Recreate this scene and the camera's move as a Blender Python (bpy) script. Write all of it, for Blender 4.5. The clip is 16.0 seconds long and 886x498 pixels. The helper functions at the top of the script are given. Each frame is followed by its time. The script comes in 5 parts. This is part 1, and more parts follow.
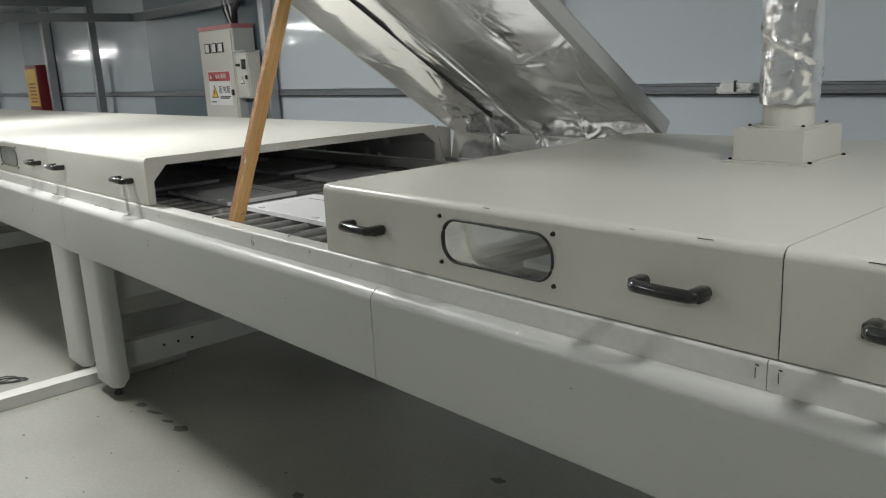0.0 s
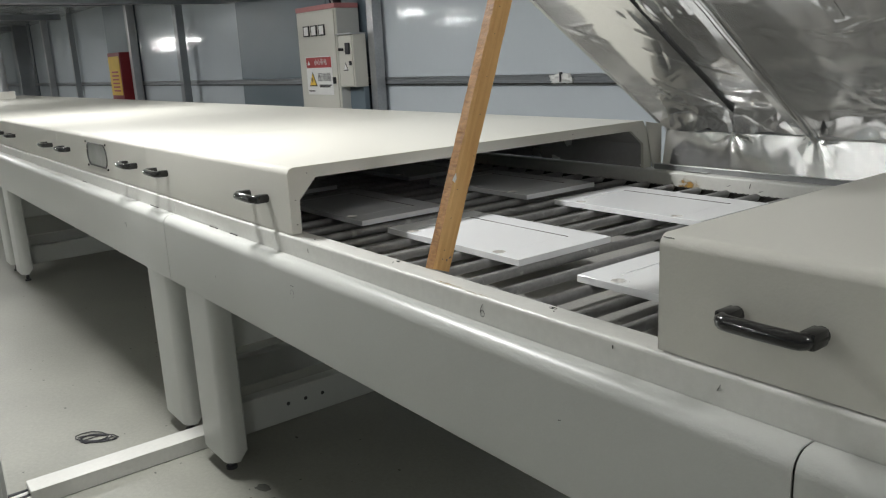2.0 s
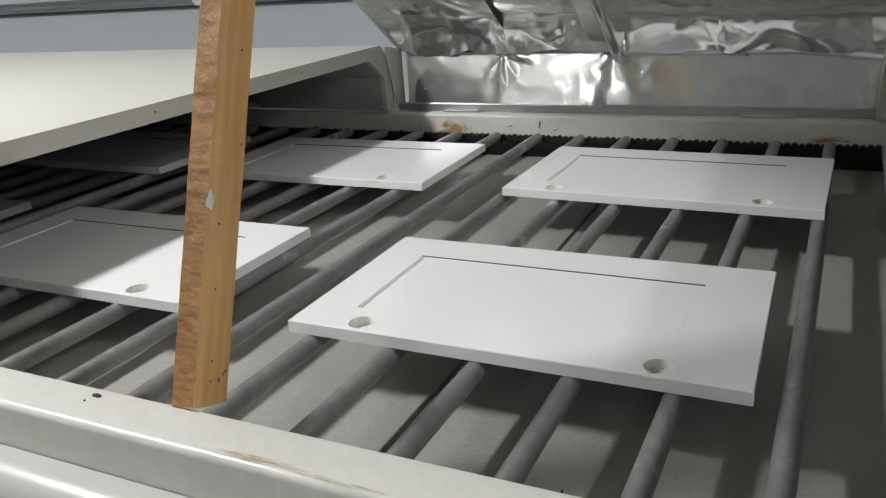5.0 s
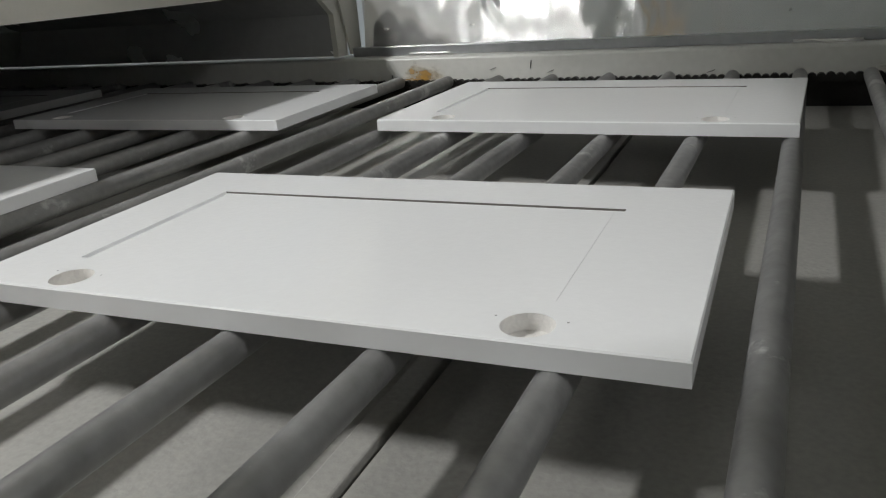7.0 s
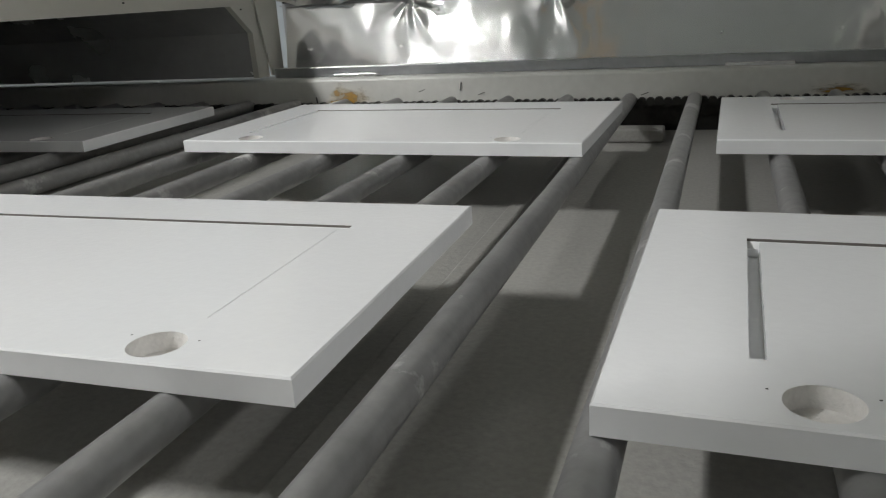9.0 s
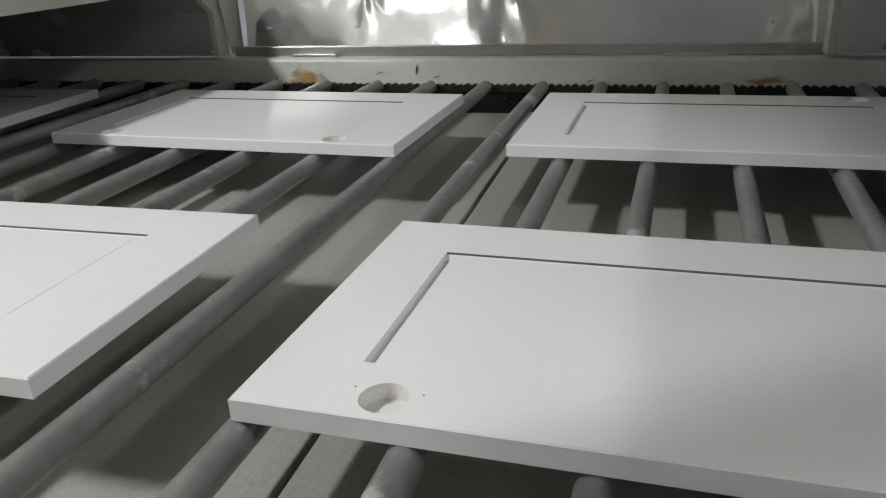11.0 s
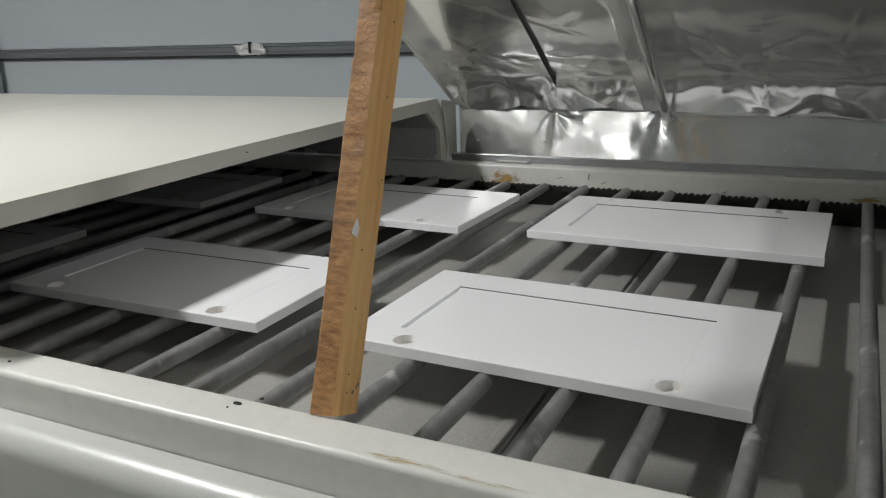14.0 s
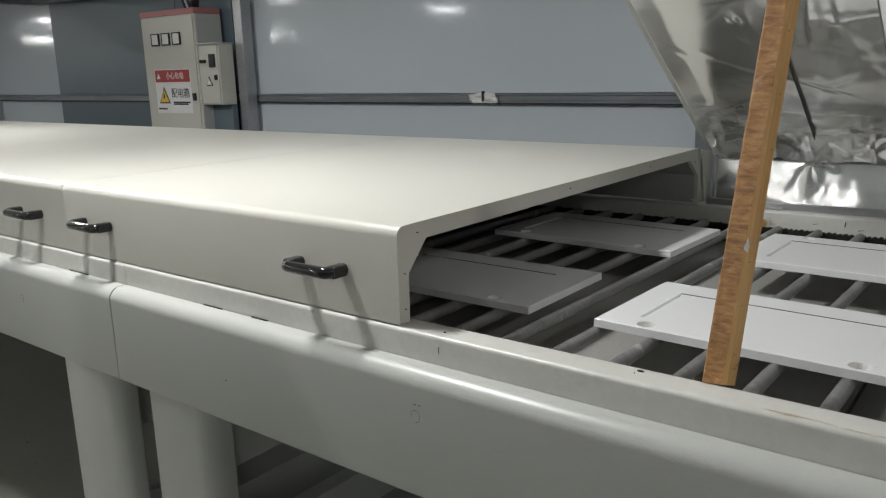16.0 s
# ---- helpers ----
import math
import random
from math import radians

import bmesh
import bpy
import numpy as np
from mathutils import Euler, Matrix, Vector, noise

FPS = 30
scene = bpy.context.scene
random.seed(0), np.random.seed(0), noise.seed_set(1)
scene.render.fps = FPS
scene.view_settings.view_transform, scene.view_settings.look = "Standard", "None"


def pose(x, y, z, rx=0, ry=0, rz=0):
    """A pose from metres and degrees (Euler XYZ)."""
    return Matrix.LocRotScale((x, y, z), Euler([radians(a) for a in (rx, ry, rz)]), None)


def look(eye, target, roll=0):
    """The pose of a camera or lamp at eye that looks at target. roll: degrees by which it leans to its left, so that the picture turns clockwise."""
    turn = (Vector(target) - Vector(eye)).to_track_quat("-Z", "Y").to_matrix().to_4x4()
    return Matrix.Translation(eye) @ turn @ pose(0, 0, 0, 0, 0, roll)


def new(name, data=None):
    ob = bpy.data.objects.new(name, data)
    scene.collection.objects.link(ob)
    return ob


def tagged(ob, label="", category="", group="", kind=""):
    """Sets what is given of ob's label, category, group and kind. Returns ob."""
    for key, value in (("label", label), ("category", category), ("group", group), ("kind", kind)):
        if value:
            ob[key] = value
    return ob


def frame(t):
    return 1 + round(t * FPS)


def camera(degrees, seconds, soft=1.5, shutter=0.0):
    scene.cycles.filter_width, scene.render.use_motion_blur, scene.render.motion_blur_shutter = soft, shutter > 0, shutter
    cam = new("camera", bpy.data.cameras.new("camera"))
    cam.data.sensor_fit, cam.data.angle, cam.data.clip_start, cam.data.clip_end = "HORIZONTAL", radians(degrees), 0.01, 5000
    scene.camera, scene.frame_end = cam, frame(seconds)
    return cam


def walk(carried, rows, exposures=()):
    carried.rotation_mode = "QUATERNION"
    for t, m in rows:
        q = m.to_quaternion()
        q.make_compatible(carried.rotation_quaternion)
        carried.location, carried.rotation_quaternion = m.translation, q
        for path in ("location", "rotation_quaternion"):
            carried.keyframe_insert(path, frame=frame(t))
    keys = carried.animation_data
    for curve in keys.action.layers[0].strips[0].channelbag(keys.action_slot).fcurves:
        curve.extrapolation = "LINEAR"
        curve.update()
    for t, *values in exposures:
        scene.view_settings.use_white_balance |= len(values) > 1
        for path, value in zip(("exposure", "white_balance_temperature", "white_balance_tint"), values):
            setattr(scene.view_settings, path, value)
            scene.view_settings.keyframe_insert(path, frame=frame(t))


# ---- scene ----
cam = camera(58.4, 16.0, soft=1.2)
# seconds, eye x, y, z, then yaw to the left of +y, pitch and roll in degrees
PATH = [
    (0.0, 2.640, -1.258, 1.505, 48.23, -13.25, -2.78),
    (0.5, 2.439, -1.164, 1.502, 50.77, -13.14, -3.09),
    (1.0, 2.178, -1.111, 1.489, 53.53, -13.16, -2.72),
    (1.5, 1.846, -1.108, 1.490, 53.79, -13.36, -2.91),
    (2.0, 1.532, -1.022, 1.473, 52.92, -13.67, -2.83),
    (2.5, 1.276, -0.931, 1.461, 49.52, -14.36, -2.42),
    (3.0, 1.017, -0.836, 1.444, 38.55, -16.15, -2.32),
    (3.5, 0.881, -0.716, 1.425, 33.58, -17.60, -2.61),
    (4.0, 0.801, -0.608, 1.417, 32.38, -18.87, -3.30),
    (4.5, 0.720, -0.550, 1.415, 29.35, -19.66, -3.87),
    (4.7, 0.702, -0.537, 1.424, 27.40, -20.14, -3.84),
    (6.8, 0.498, -0.157, 1.209, 24.46, -20.29, -4.58),
    (7.0, 0.491, -0.138, 1.190, 24.08, -19.77, -4.64),
    (7.5, 0.479, -0.109, 1.151, 21.07, -17.69, -3.94),
    (8.0, 0.467, -0.091, 1.138, 19.17, -16.03, -3.80),
    (8.5, 0.470, -0.079, 1.147, 19.04, -15.88, -3.67),
    (9.0, 0.468, -0.060, 1.161, 18.85, -17.98, -3.57),
    (9.5, 0.458, -0.063, 1.170, 16.86, -21.14, -2.91),
    (10.0, 0.460, -0.075, 1.188, 14.11, -22.55, -2.34),
    (12.3, 0.554, -0.273, 1.351, 25.09, -20.53, -3.84),
    (12.5, 0.555, -0.312, 1.364, 27.07, -20.47, -4.06),
    (13.0, 0.570, -0.404, 1.400, 28.71, -19.82, -3.64),
    (13.5, 0.589, -0.511, 1.419, 28.54, -17.97, -3.08),
    (14.0, 0.598, -0.644, 1.428, 26.50, -16.43, -2.22),
    (14.5, 0.607, -0.787, 1.446, 25.89, -15.90, -1.95),
    (15.0, 0.614, -0.910, 1.463, 25.85, -14.61, -1.16),
    (15.5, 0.581, -1.030, 1.476, 28.90, -13.80, -1.03),
    (16.0, 0.484, -1.115, 1.477, 38.07, -12.90, -1.62),
]


def aimed(x, y, z, yaw, pitch, roll):
    a, p = radians(yaw), radians(pitch)
    way = Vector((-math.sin(a) * math.cos(p), math.cos(a) * math.cos(p), math.sin(p)))
    eye = Vector((x, y, z))
    return look(eye, eye + way, roll)


walk(cam, [(r[0], aimed(*r[1:])) for r in PATH], exposures=[(0.0, 0.24), (1.5, 0.22), (4.5, 0.22), (7.0, 0.0), (10.0, 0.04), (13.0, 0.0), (16.0, -0.20)])

# ---------------------------------------------------------------- light
FLOOR_TO_RAIL = 1.0          # the conveyor's rail top above the floor
B = FLOOR_TO_RAIL
SPEED = -0.0915              # the boards' travel along x, metres a second

world = bpy.data.worlds.new("hall_air")
scene.world = world
world.use_nodes = True
world.node_tree.nodes["Background"].inputs[0].default_value = (0.8, 0.9, 1.0, 1)
world.node_tree.nodes["Background"].inputs[1].default_value = 0.02


def ceiling_light(x, y, z, sx, sy, watts, colour=(1.0, 0.97, 0.9)):
    data = bpy.data.lights.new("tube_light", "AREA")
    data.shape, data.size, data.size_y = "RECTANGLE", sx, sy
    data.energy, data.color = watts, colour
    ob = new("tube_light", data)
    ob.matrix_world = look((x, y, z), (x, y + 0.001, z - 1))
    return ob


WARM = (1.0, 1.0, 0.995)
ceiling_light(-1.42, -0.20, B + 1.78, 0.20, 0.46, 62, WARM)
ceiling_light(3.9, -0.12, B + 2.45, 0.38, 0.50, 62, WARM)
ceiling_light(-4.3, 0.3, B + 1.56, 0.16, 0.9, 46, WARM)
ceiling_light(-9.0, -0.7, B + 1.56, 0.16, 0.9, 66, WARM)
ceiling_light(-15.0, -0.7, B + 1.56, 0.16, 0.9, 90, WARM)
ceiling_light(-9.1, -5.15, B + 1.56, 0.3, 1.0, 70, WARM)
ceiling_light(-2.4, -4.8, B + 2.45, 0.12, 1.0, 26, WARM)
# added fill with no known source, to lift the open lid's foil
ceiling_light(4.6, -5.0, B + 2.45, 0.12, 1.0, 46, WARM)

# ---------------------------------------------------------------- materials


def material(name, colour, rough=0.5, metal=0.0, grain=(40.0, 0.04), stain=(2.0, 0.08), bump=(0.0, 50.0), rough_var=0.08,
             coat=0.0, island=0.0, per_object=0.0):
    """A surface with variation at two scales, relief and uneven gloss."""
    m = bpy.data.materials.new(name)
    m.use_nodes = True
    nt = m.node_tree
    n, l = nt.nodes, nt.links
    p = n["Principled BSDF"]
    tc = n.new("ShaderNodeTexCoord")
    big, small = n.new("ShaderNodeTexNoise"), n.new("ShaderNodeTexNoise")
    big.inputs["Scale"].default_value, big.inputs["Detail"].default_value = stain[0], 5
    small.inputs["Scale"].default_value, small.inputs["Detail"].default_value = grain[0], 3
    for q in (big, small):
        l.new(tc.outputs["Object"], q.inputs["Vector"])
    mix1 = n.new("ShaderNodeMix")
    mix1.data_type = "RGBA"
    dark = tuple(c * (1 - 2.2 * stain[1]) for c in colour)
    light = tuple(min(1, c * (1 + 1.2 * stain[1])) for c in colour)
    mix1.inputs[6].default_value, mix1.inputs[7].default_value = (*dark, 1), (*light, 1)
    l.new(big.outputs["Fac"], mix1.inputs["Factor"])
    hsv = n.new("ShaderNodeHueSaturation")
    l.new(mix1.outputs[2], hsv.inputs["Color"])
    val = n.new("ShaderNodeMapRange")
    val.inputs["From Min"].default_value, val.inputs["From Max"].default_value = 0.25, 0.75
    val.inputs["To Min"].default_value, val.inputs["To Max"].default_value = 1 - grain[1], 1 + grain[1]
    l.new(small.outputs["Fac"], val.inputs["Value"])
    out = val.outputs["Result"]
    if per_object or island:
        src = n.new("ShaderNodeObjectInfo").outputs["Random"] if per_object else n.new("ShaderNodeNewGeometry").outputs["Random Per Island"]
        r = n.new("ShaderNodeMapRange")
        k = per_object or island
        r.inputs["To Min"].default_value, r.inputs["To Max"].default_value = 1 - k, 1 + k
        l.new(src, r.inputs["Value"])
        mul = n.new("ShaderNodeMath")
        mul.operation = "MULTIPLY"
        l.new(out, mul.inputs[0])
        l.new(r.outputs["Result"], mul.inputs[1])
        out = mul.outputs[0]
    l.new(out, hsv.inputs["Value"])
    l.new(hsv.outputs["Color"], p.inputs["Base Color"])
    rr = n.new("ShaderNodeMapRange")
    rr.inputs["To Min"].default_value, rr.inputs["To Max"].default_value = max(0.02, rough - rough_var), min(1, rough + rough_var)
    l.new(big.outputs["Fac"], rr.inputs["Value"])
    l.new(rr.outputs["Result"], p.inputs["Roughness"])
    p.inputs["Metallic"].default_value = metal
    p.inputs["Coat Weight"].default_value = coat
    p.inputs["Coat Roughness"].default_value = 0.12
    if bump[0]:
        bn = n.new("ShaderNodeTexNoise")
        bn.inputs["Scale"].default_value, bn.inputs["Detail"].default_value = bump[1], 4
        l.new(tc.outputs["Object"], bn.inputs["Vector"])
        b = n.new("ShaderNodeBump")
        b.inputs["Strength"].default_value, b.inputs["Distance"].default_value = bump[0], 0.01
        l.new(bn.outputs["Fac"], b.inputs["Height"])
        l.new(b.outputs["Normal"], p.inputs["Normal"])
    return m


def wood_material(name, base, lo, hi, cross):
    m = material(name, base, 0.62, grain=(60, 0.1), stain=(7, 0.22 if cross else 0.14), bump=(0.22 if cross else 0.15, 160))
    nt = m.node_tree
    n, l = nt.nodes, nt.links
    tc = n.new("ShaderNodeTexCoord")
    mp = n.new("ShaderNodeMapping")
    mp.inputs["Scale"].default_value = (1, 1, 0.05) if not cross else (0.5, 0.5, 2.0)
    l.new(tc.outputs["Object"], mp.inputs["Vector"])
    streak = n.new("ShaderNodeTexNoise")
    streak.inputs["Scale"].default_value, streak.inputs["Detail"].default_value, streak.inputs["Distortion"].default_value = 70, 4, 0.6
    l.new(mp.outputs["Vector"], streak.inputs["Vector"])
    ramp = n.new("ShaderNodeValToRGB")
    ramp.color_ramp.elements[0].position, ramp.color_ramp.elements[0].color = 0.3, lo
    ramp.color_ramp.elements[1].position, ramp.color_ramp.elements[1].color = 0.65, hi
    l.new(streak.outputs["Fac"], ramp.inputs["Fac"])
    mix = n.new("ShaderNodeMix")
    mix.data_type = "RGBA"
    mix.inputs["Factor"].default_value = 0.6
    p = n["Principled BSDF"]
    old = p.inputs["Base Color"].links[0].from_socket
    l.new(old, mix.inputs[6])
    l.new(ramp.outputs["Color"], mix.inputs[7])
    l.new(mix.outputs[2], p.inputs["Base Color"])
    return m


M_CREAM = material("cream_enamel", (0.59, 0.58, 0.525), 0.33, grain=(120, 0.015), stain=(1.6, 0.025), bump=(0.05, 220), rough_var=0.05)
M_APRON = material("pale_grey_enamel", (0.465, 0.474, 0.447), 0.34, grain=(140, 0.015), stain=(1.4, 0.03), bump=(0.05, 220), rough_var=0.06)
M_RAIL = material("worn_rail_enamel", (0.63, 0.628, 0.59), 0.34, grain=(60, 0.04), stain=(3.0, 0.06), bump=(0.08, 120))
M_BOARD = material("white_primer", (0.80, 0.81, 0.815), 0.14, grain=(90, 0.01), stain=(2.5, 0.012), bump=(0.02, 150), rough_var=0.05)
M_RAW = material("raw_fibreboard", (0.74, 0.725, 0.70), 0.8, grain=(300, 0.06), stain=(20, 0.05), bump=(0.2, 300))
M_ROLLER = material("dull_steel_roller", (0.29, 0.289, 0.285), 0.42, 0.5, grain=(60, 0.14), stain=(9, 0.16), bump=(0.08, 60), per_object=0.07)
M_TRAY = material("dusty_tray_sheet", (0.365, 0.36, 0.335), 0.50, 0.1, grain=(180, 0.10), stain=(4, 0.10), bump=(0.12, 160))
M_FOIL = material("crinkled_foil", (0.985, 0.98, 0.96), 0.16, 0.85, grain=(30, 0.01), stain=(5, 0.02), bump=(0.04, 14), rough_var=0.11)
M_FOIL_FLAT = material("foil_sheet", (0.94, 0.94, 0.92), 0.13, 0.85, grain=(30, 0.03), stain=(4, 0.05), bump=(0.05, 12), rough_var=0.08)
M_LINING = material("sooty_inner_lining", (0.85, 0.85, 0.84), 0.28, 0.6, grain=(40, 0.06), stain=(3, 0.12), bump=(0.08, 14))
M_BRIGHT = material("polished_foil", (0.97, 0.965, 0.95), 0.13, 1.0, grain=(30, 0.02), stain=(4, 0.03), bump=(0.10, 30), rough_var=0.06)
M_STEEL = material("galvanised_steel", (0.45, 0.46, 0.47), 0.38, 0.75, grain=(50, 0.08), stain=(6, 0.1), bump=(0.04, 60))
M_DARK = material("black_plastic", (0.012, 0.012, 0.012), 0.10, grain=(100, 0.05), stain=(5, 0.1), coat=0.3)
M_BLACK = material("grease_and_recess_black", (0.02, 0.019, 0.016), 0.5, 0.3, grain=(80, 0.3), stain=(12, 0.3), bump=(0.3, 80))
M_RUBBER = material("rubber_seal", (0.018, 0.018, 0.018), 0.45)
M_FLOOR = material("trowelled_concrete", (0.29, 0.29, 0.252), 0.42, grain=(60, 0.07), stain=(1.7, 0.17), bump=(0.10, 90), rough_var=0.12)
M_WALL = material("glossy_wall_panel", (0.59, 0.64, 0.68), 0.075, grain=(30, 0.008), stain=(0.6, 0.03), bump=(0.06, 2.0), rough_var=0.03)
M_BLUE = material("slate_blue_panel", (0.13, 0.17, 0.20), 0.35, grain=(30, 0.02), stain=(0.7, 0.06))
M_BEAM = material("grey_steel_frame", (0.24, 0.255, 0.27), 0.32, 0.35, grain=(30, 0.05), stain=(3, 0.1))
M_CEIL = material("silvery_ceiling_panel", (0.78, 0.79, 0.79), 0.20, 0.45, grain=(20, 0.03), stain=(0.9, 0.08), bump=(0.4, 2.2))
M_CAB = material("beige_cabinet_enamel", (0.60, 0.59, 0.53), 0.42, grain=(60, 0.015), stain=(2, 0.03))
M_CABG = material("grey_cabinet_enamel", (0.50, 0.51, 0.49), 0.45, grain=(60, 0.02), stain=(2, 0.04))
M_PINK = material("faded_red_band", (0.50, 0.20, 0.20), 0.5)
M_RED = material("red_enamel", (0.24, 0.02, 0.025), 0.4)
M_SIGNRED = material("sign_red", (0.45, 0.06, 0.06), 0.45)
M_YELLOW = material("warning_yellow", (0.80, 0.52, 0.05), 0.45)
M_SIGN = material("sign_white", (0.82, 0.82, 0.80), 0.4)
M_INK = material("black_ink", (0.02, 0.02, 0.02), 0.5)
M_TAPE = material("white_plaster_blob", (0.80, 0.80, 0.78), 0.6, grain=(60, 0.08), stain=(15, 0.1), bump=(0.5, 60))
# opaque grey in place of clear glass for the far windows
M_PANE_GREY = material("opaque_grey_pane", (0.34, 0.35, 0.34), 0.12, grain=(40, 0.05), stain=(9, 0.15), coat=0.4)
M_WHITE = material("white_cable_sheath", (0.78, 0.78, 0.75), 0.4)


def film_material(name, thin, thick, cover):
    """A patchy film: clear where it is worn away, deeper in colour where it is thick."""
    m = bpy.data.materials.new(name)
    m.use_nodes = True
    n, l = m.node_tree.nodes, m.node_tree.links
    p = n["Principled BSDF"]
    p.inputs["Roughness"].default_value = 0.75
    tc, info = n.new("ShaderNodeTexCoord"), n.new("ShaderNodeObjectInfo")
    dist = n.new("ShaderNodeVectorMath")
    dist.operation = "LENGTH"
    l.new(tc.outputs["Object"], dist.inputs[0])
    noise_n = n.new("ShaderNodeTexNoise")
    noise_n.noise_dimensions = "4D"
    noise_n.inputs["Scale"].default_value, noise_n.inputs["Detail"].default_value = 2.6, 5
    shift = n.new("ShaderNodeMath")
    shift.operation, shift.inputs[1].default_value = "MULTIPLY", 40
    l.new(info.outputs["Random"], shift.inputs[0])
    l.new(shift.outputs[0], noise_n.inputs["W"])
    l.new(tc.outputs["Object"], noise_n.inputs["Vector"])
    mul = n.new("ShaderNodeMath")
    mul.operation, mul.inputs[1].default_value = "MULTIPLY_ADD", 2.4
    mul.inputs[2].default_value = -0.62 + cover
    l.new(noise_n.outputs["Fac"], mul.inputs[0])
    left = n.new("ShaderNodeMath")
    left.operation, left.use_clamp = "SUBTRACT", True
    l.new(mul.outputs[0], left.inputs[0])
    l.new(dist.outputs["Value"], left.inputs[1])
    ramp = n.new("ShaderNodeValToRGB")
    ramp.color_ramp.elements[0].position, ramp.color_ramp.elements[0].color = 0.1, thin
    ramp.color_ramp.elements[1].position, ramp.color_ramp.elements[1].color = 0.75, thick
    l.new(left.outputs[0], ramp.inputs["Fac"])
    l.new(ramp.outputs["Color"], p.inputs["Base Color"])
    l.new(left.outputs[0], p.inputs["Alpha"])
    return m


def oversprayed(m, amount, scale, colour):
    """Pale patches of dried primer over a surface."""
    n, l = m.node_tree.nodes, m.node_tree.links
    p = n["Principled BSDF"]
    tc, info = n.new("ShaderNodeTexCoord"), n.new("ShaderNodeObjectInfo")
    spots = n.new("ShaderNodeTexNoise")
    spots.noise_dimensions = "4D"
    spots.inputs["Scale"].default_value, spots.inputs["Detail"].default_value, spots.inputs["Roughness"].default_value = scale, 6, 0.65
    w = n.new("ShaderNodeMath")
    w.operation, w.inputs[1].default_value = "MULTIPLY", 30
    l.new(info.outputs["Random"], w.inputs[0])
    l.new(w.outputs[0], spots.inputs["W"])
    l.new(tc.outputs["Object"], spots.inputs["Vector"])
    cut = n.new("ShaderNodeMapRange")
    cut.inputs["From Min"].default_value, cut.inputs["From Max"].default_value = amount, amount + 0.05
    cut.inputs["To Max"].default_value = 0.75
    l.new(spots.outputs["Fac"], cut.inputs["Value"])
    mix = n.new("ShaderNodeMix")
    mix.data_type = "RGBA"
    mix.inputs[7].default_value = (*colour, 1)
    l.new(cut.outputs["Result"], mix.inputs["Factor"])
    l.new(p.inputs["Base Color"].links[0].from_socket, mix.inputs[6])
    l.new(mix.outputs[2], p.inputs["Base Color"])
    keep = n.new("ShaderNodeMapRange")
    keep.inputs["To Min"].default_value, keep.inputs["To Max"].default_value = p.inputs["Metallic"].default_value, 0.0
    l.new(cut.outputs["Result"], keep.inputs["Value"])
    l.new(keep.outputs["Result"], p.inputs["Metallic"])


oversprayed(M_ROLLER, 0.60, 11, (0.52, 0.52, 0.51))
M_RUST = film_material("orange_rust", (0.55, 0.42, 0.20, 1), (0.44, 0.24, 0.04, 1), 0.28)
M_STAIN = film_material("yellowed_varnish", (0.60, 0.54, 0.38, 1), (0.45, 0.30, 0.10, 1), 0.14)
M_OIL = material("old_oil_on_concrete", (0.085, 0.085, 0.075), 0.5, grain=(90, 0.2), stain=(20, 0.2))
# dark colour for the painted shadow line in the slots, and for scorch specks
M_SHADE_SCORCH = material("slot_shade_and_scorch", (0.17, 0.155, 0.14), 0.8)
M_GREY = material("dark_cable", (0.03, 0.03, 0.035), 0.5)
M_PINE = wood_material("pine", (0.64, 0.36, 0.13), (0.56, 0.30, 0.10, 1), (0.77, 0.49, 0.21, 1), False)
M_PINE_ROUGH = wood_material("rough_sawn_pine", (0.36, 0.175, 0.058), (0.10, 0.042, 0.014, 1), (0.46, 0.245, 0.085, 1), True)


def glass_material():
    m = bpy.data.materials.new("clear_pane")
    m.use_nodes = True
    p = m.node_tree.nodes["Principled BSDF"]
    p.inputs["Base Color"].default_value = (0.92, 0.95, 0.94, 1)
    p.inputs["Roughness"].default_value = 0.03
    p.inputs["Transmission Weight"].default_value = 1.0
    p.inputs["IOR"].default_value = 1.35
    return m


M_GLASS = glass_material()

# ---------------------------------------------------------------- mesh helpers


def part(name, bm, mat, parent=None, label="", smooth=False, at=None):
    """Links a bmesh as one mesh object, under a thing or at top level."""
    me = bpy.data.meshes.new(name)
    bm.normal_update()
    bm.to_mesh(me)
    bm.free()
    for m in (mat if isinstance(mat, (list, tuple)) else [mat]):
        me.materials.append(m)
    if smooth:
        for f in me.polygons:
            f.use_smooth = True
        if smooth == "auto":
            me.set_sharp_from_angle(angle=radians(35))
    ob = new(name, me)
    if parent is not None:
        ob.parent = parent
    if at is not None:
        ob.matrix_basis = at
    if label:
        tagged(ob, label)
    return ob


def thing(name, at, label, category, group="", kind=""):
    ob = new(name)
    ob.empty_display_size = 0.1
    ob.matrix_basis = at
    return tagged(ob, label, category, group, kind)


def box(x0, x1, y0, y1, z0, z1, bevel=0.0, seg=2, bm=None):
    own = bmesh.new()
    r = bmesh.ops.create_cube(own, size=1.0)
    bmesh.ops.scale(own, verts=r["verts"], vec=(x1 - x0, y1 - y0, z1 - z0))
    bmesh.ops.translate(own, verts=r["verts"], vec=((x0 + x1) / 2, (y0 + y1) / 2, (z0 + z1) / 2))
    if bevel:
        bmesh.ops.bevel(own, geom=list(own.edges), offset=bevel, segments=seg, affect="EDGES", profile=0.5)
    if bm is None:
        return own
    join(bm, own)
    return bm


def join(bm, other):
    me = bpy.data.meshes.new("joined")
    other.to_mesh(me)
    other.free()
    bm.from_mesh(me)
    bpy.data.meshes.remove(me)
    return bm


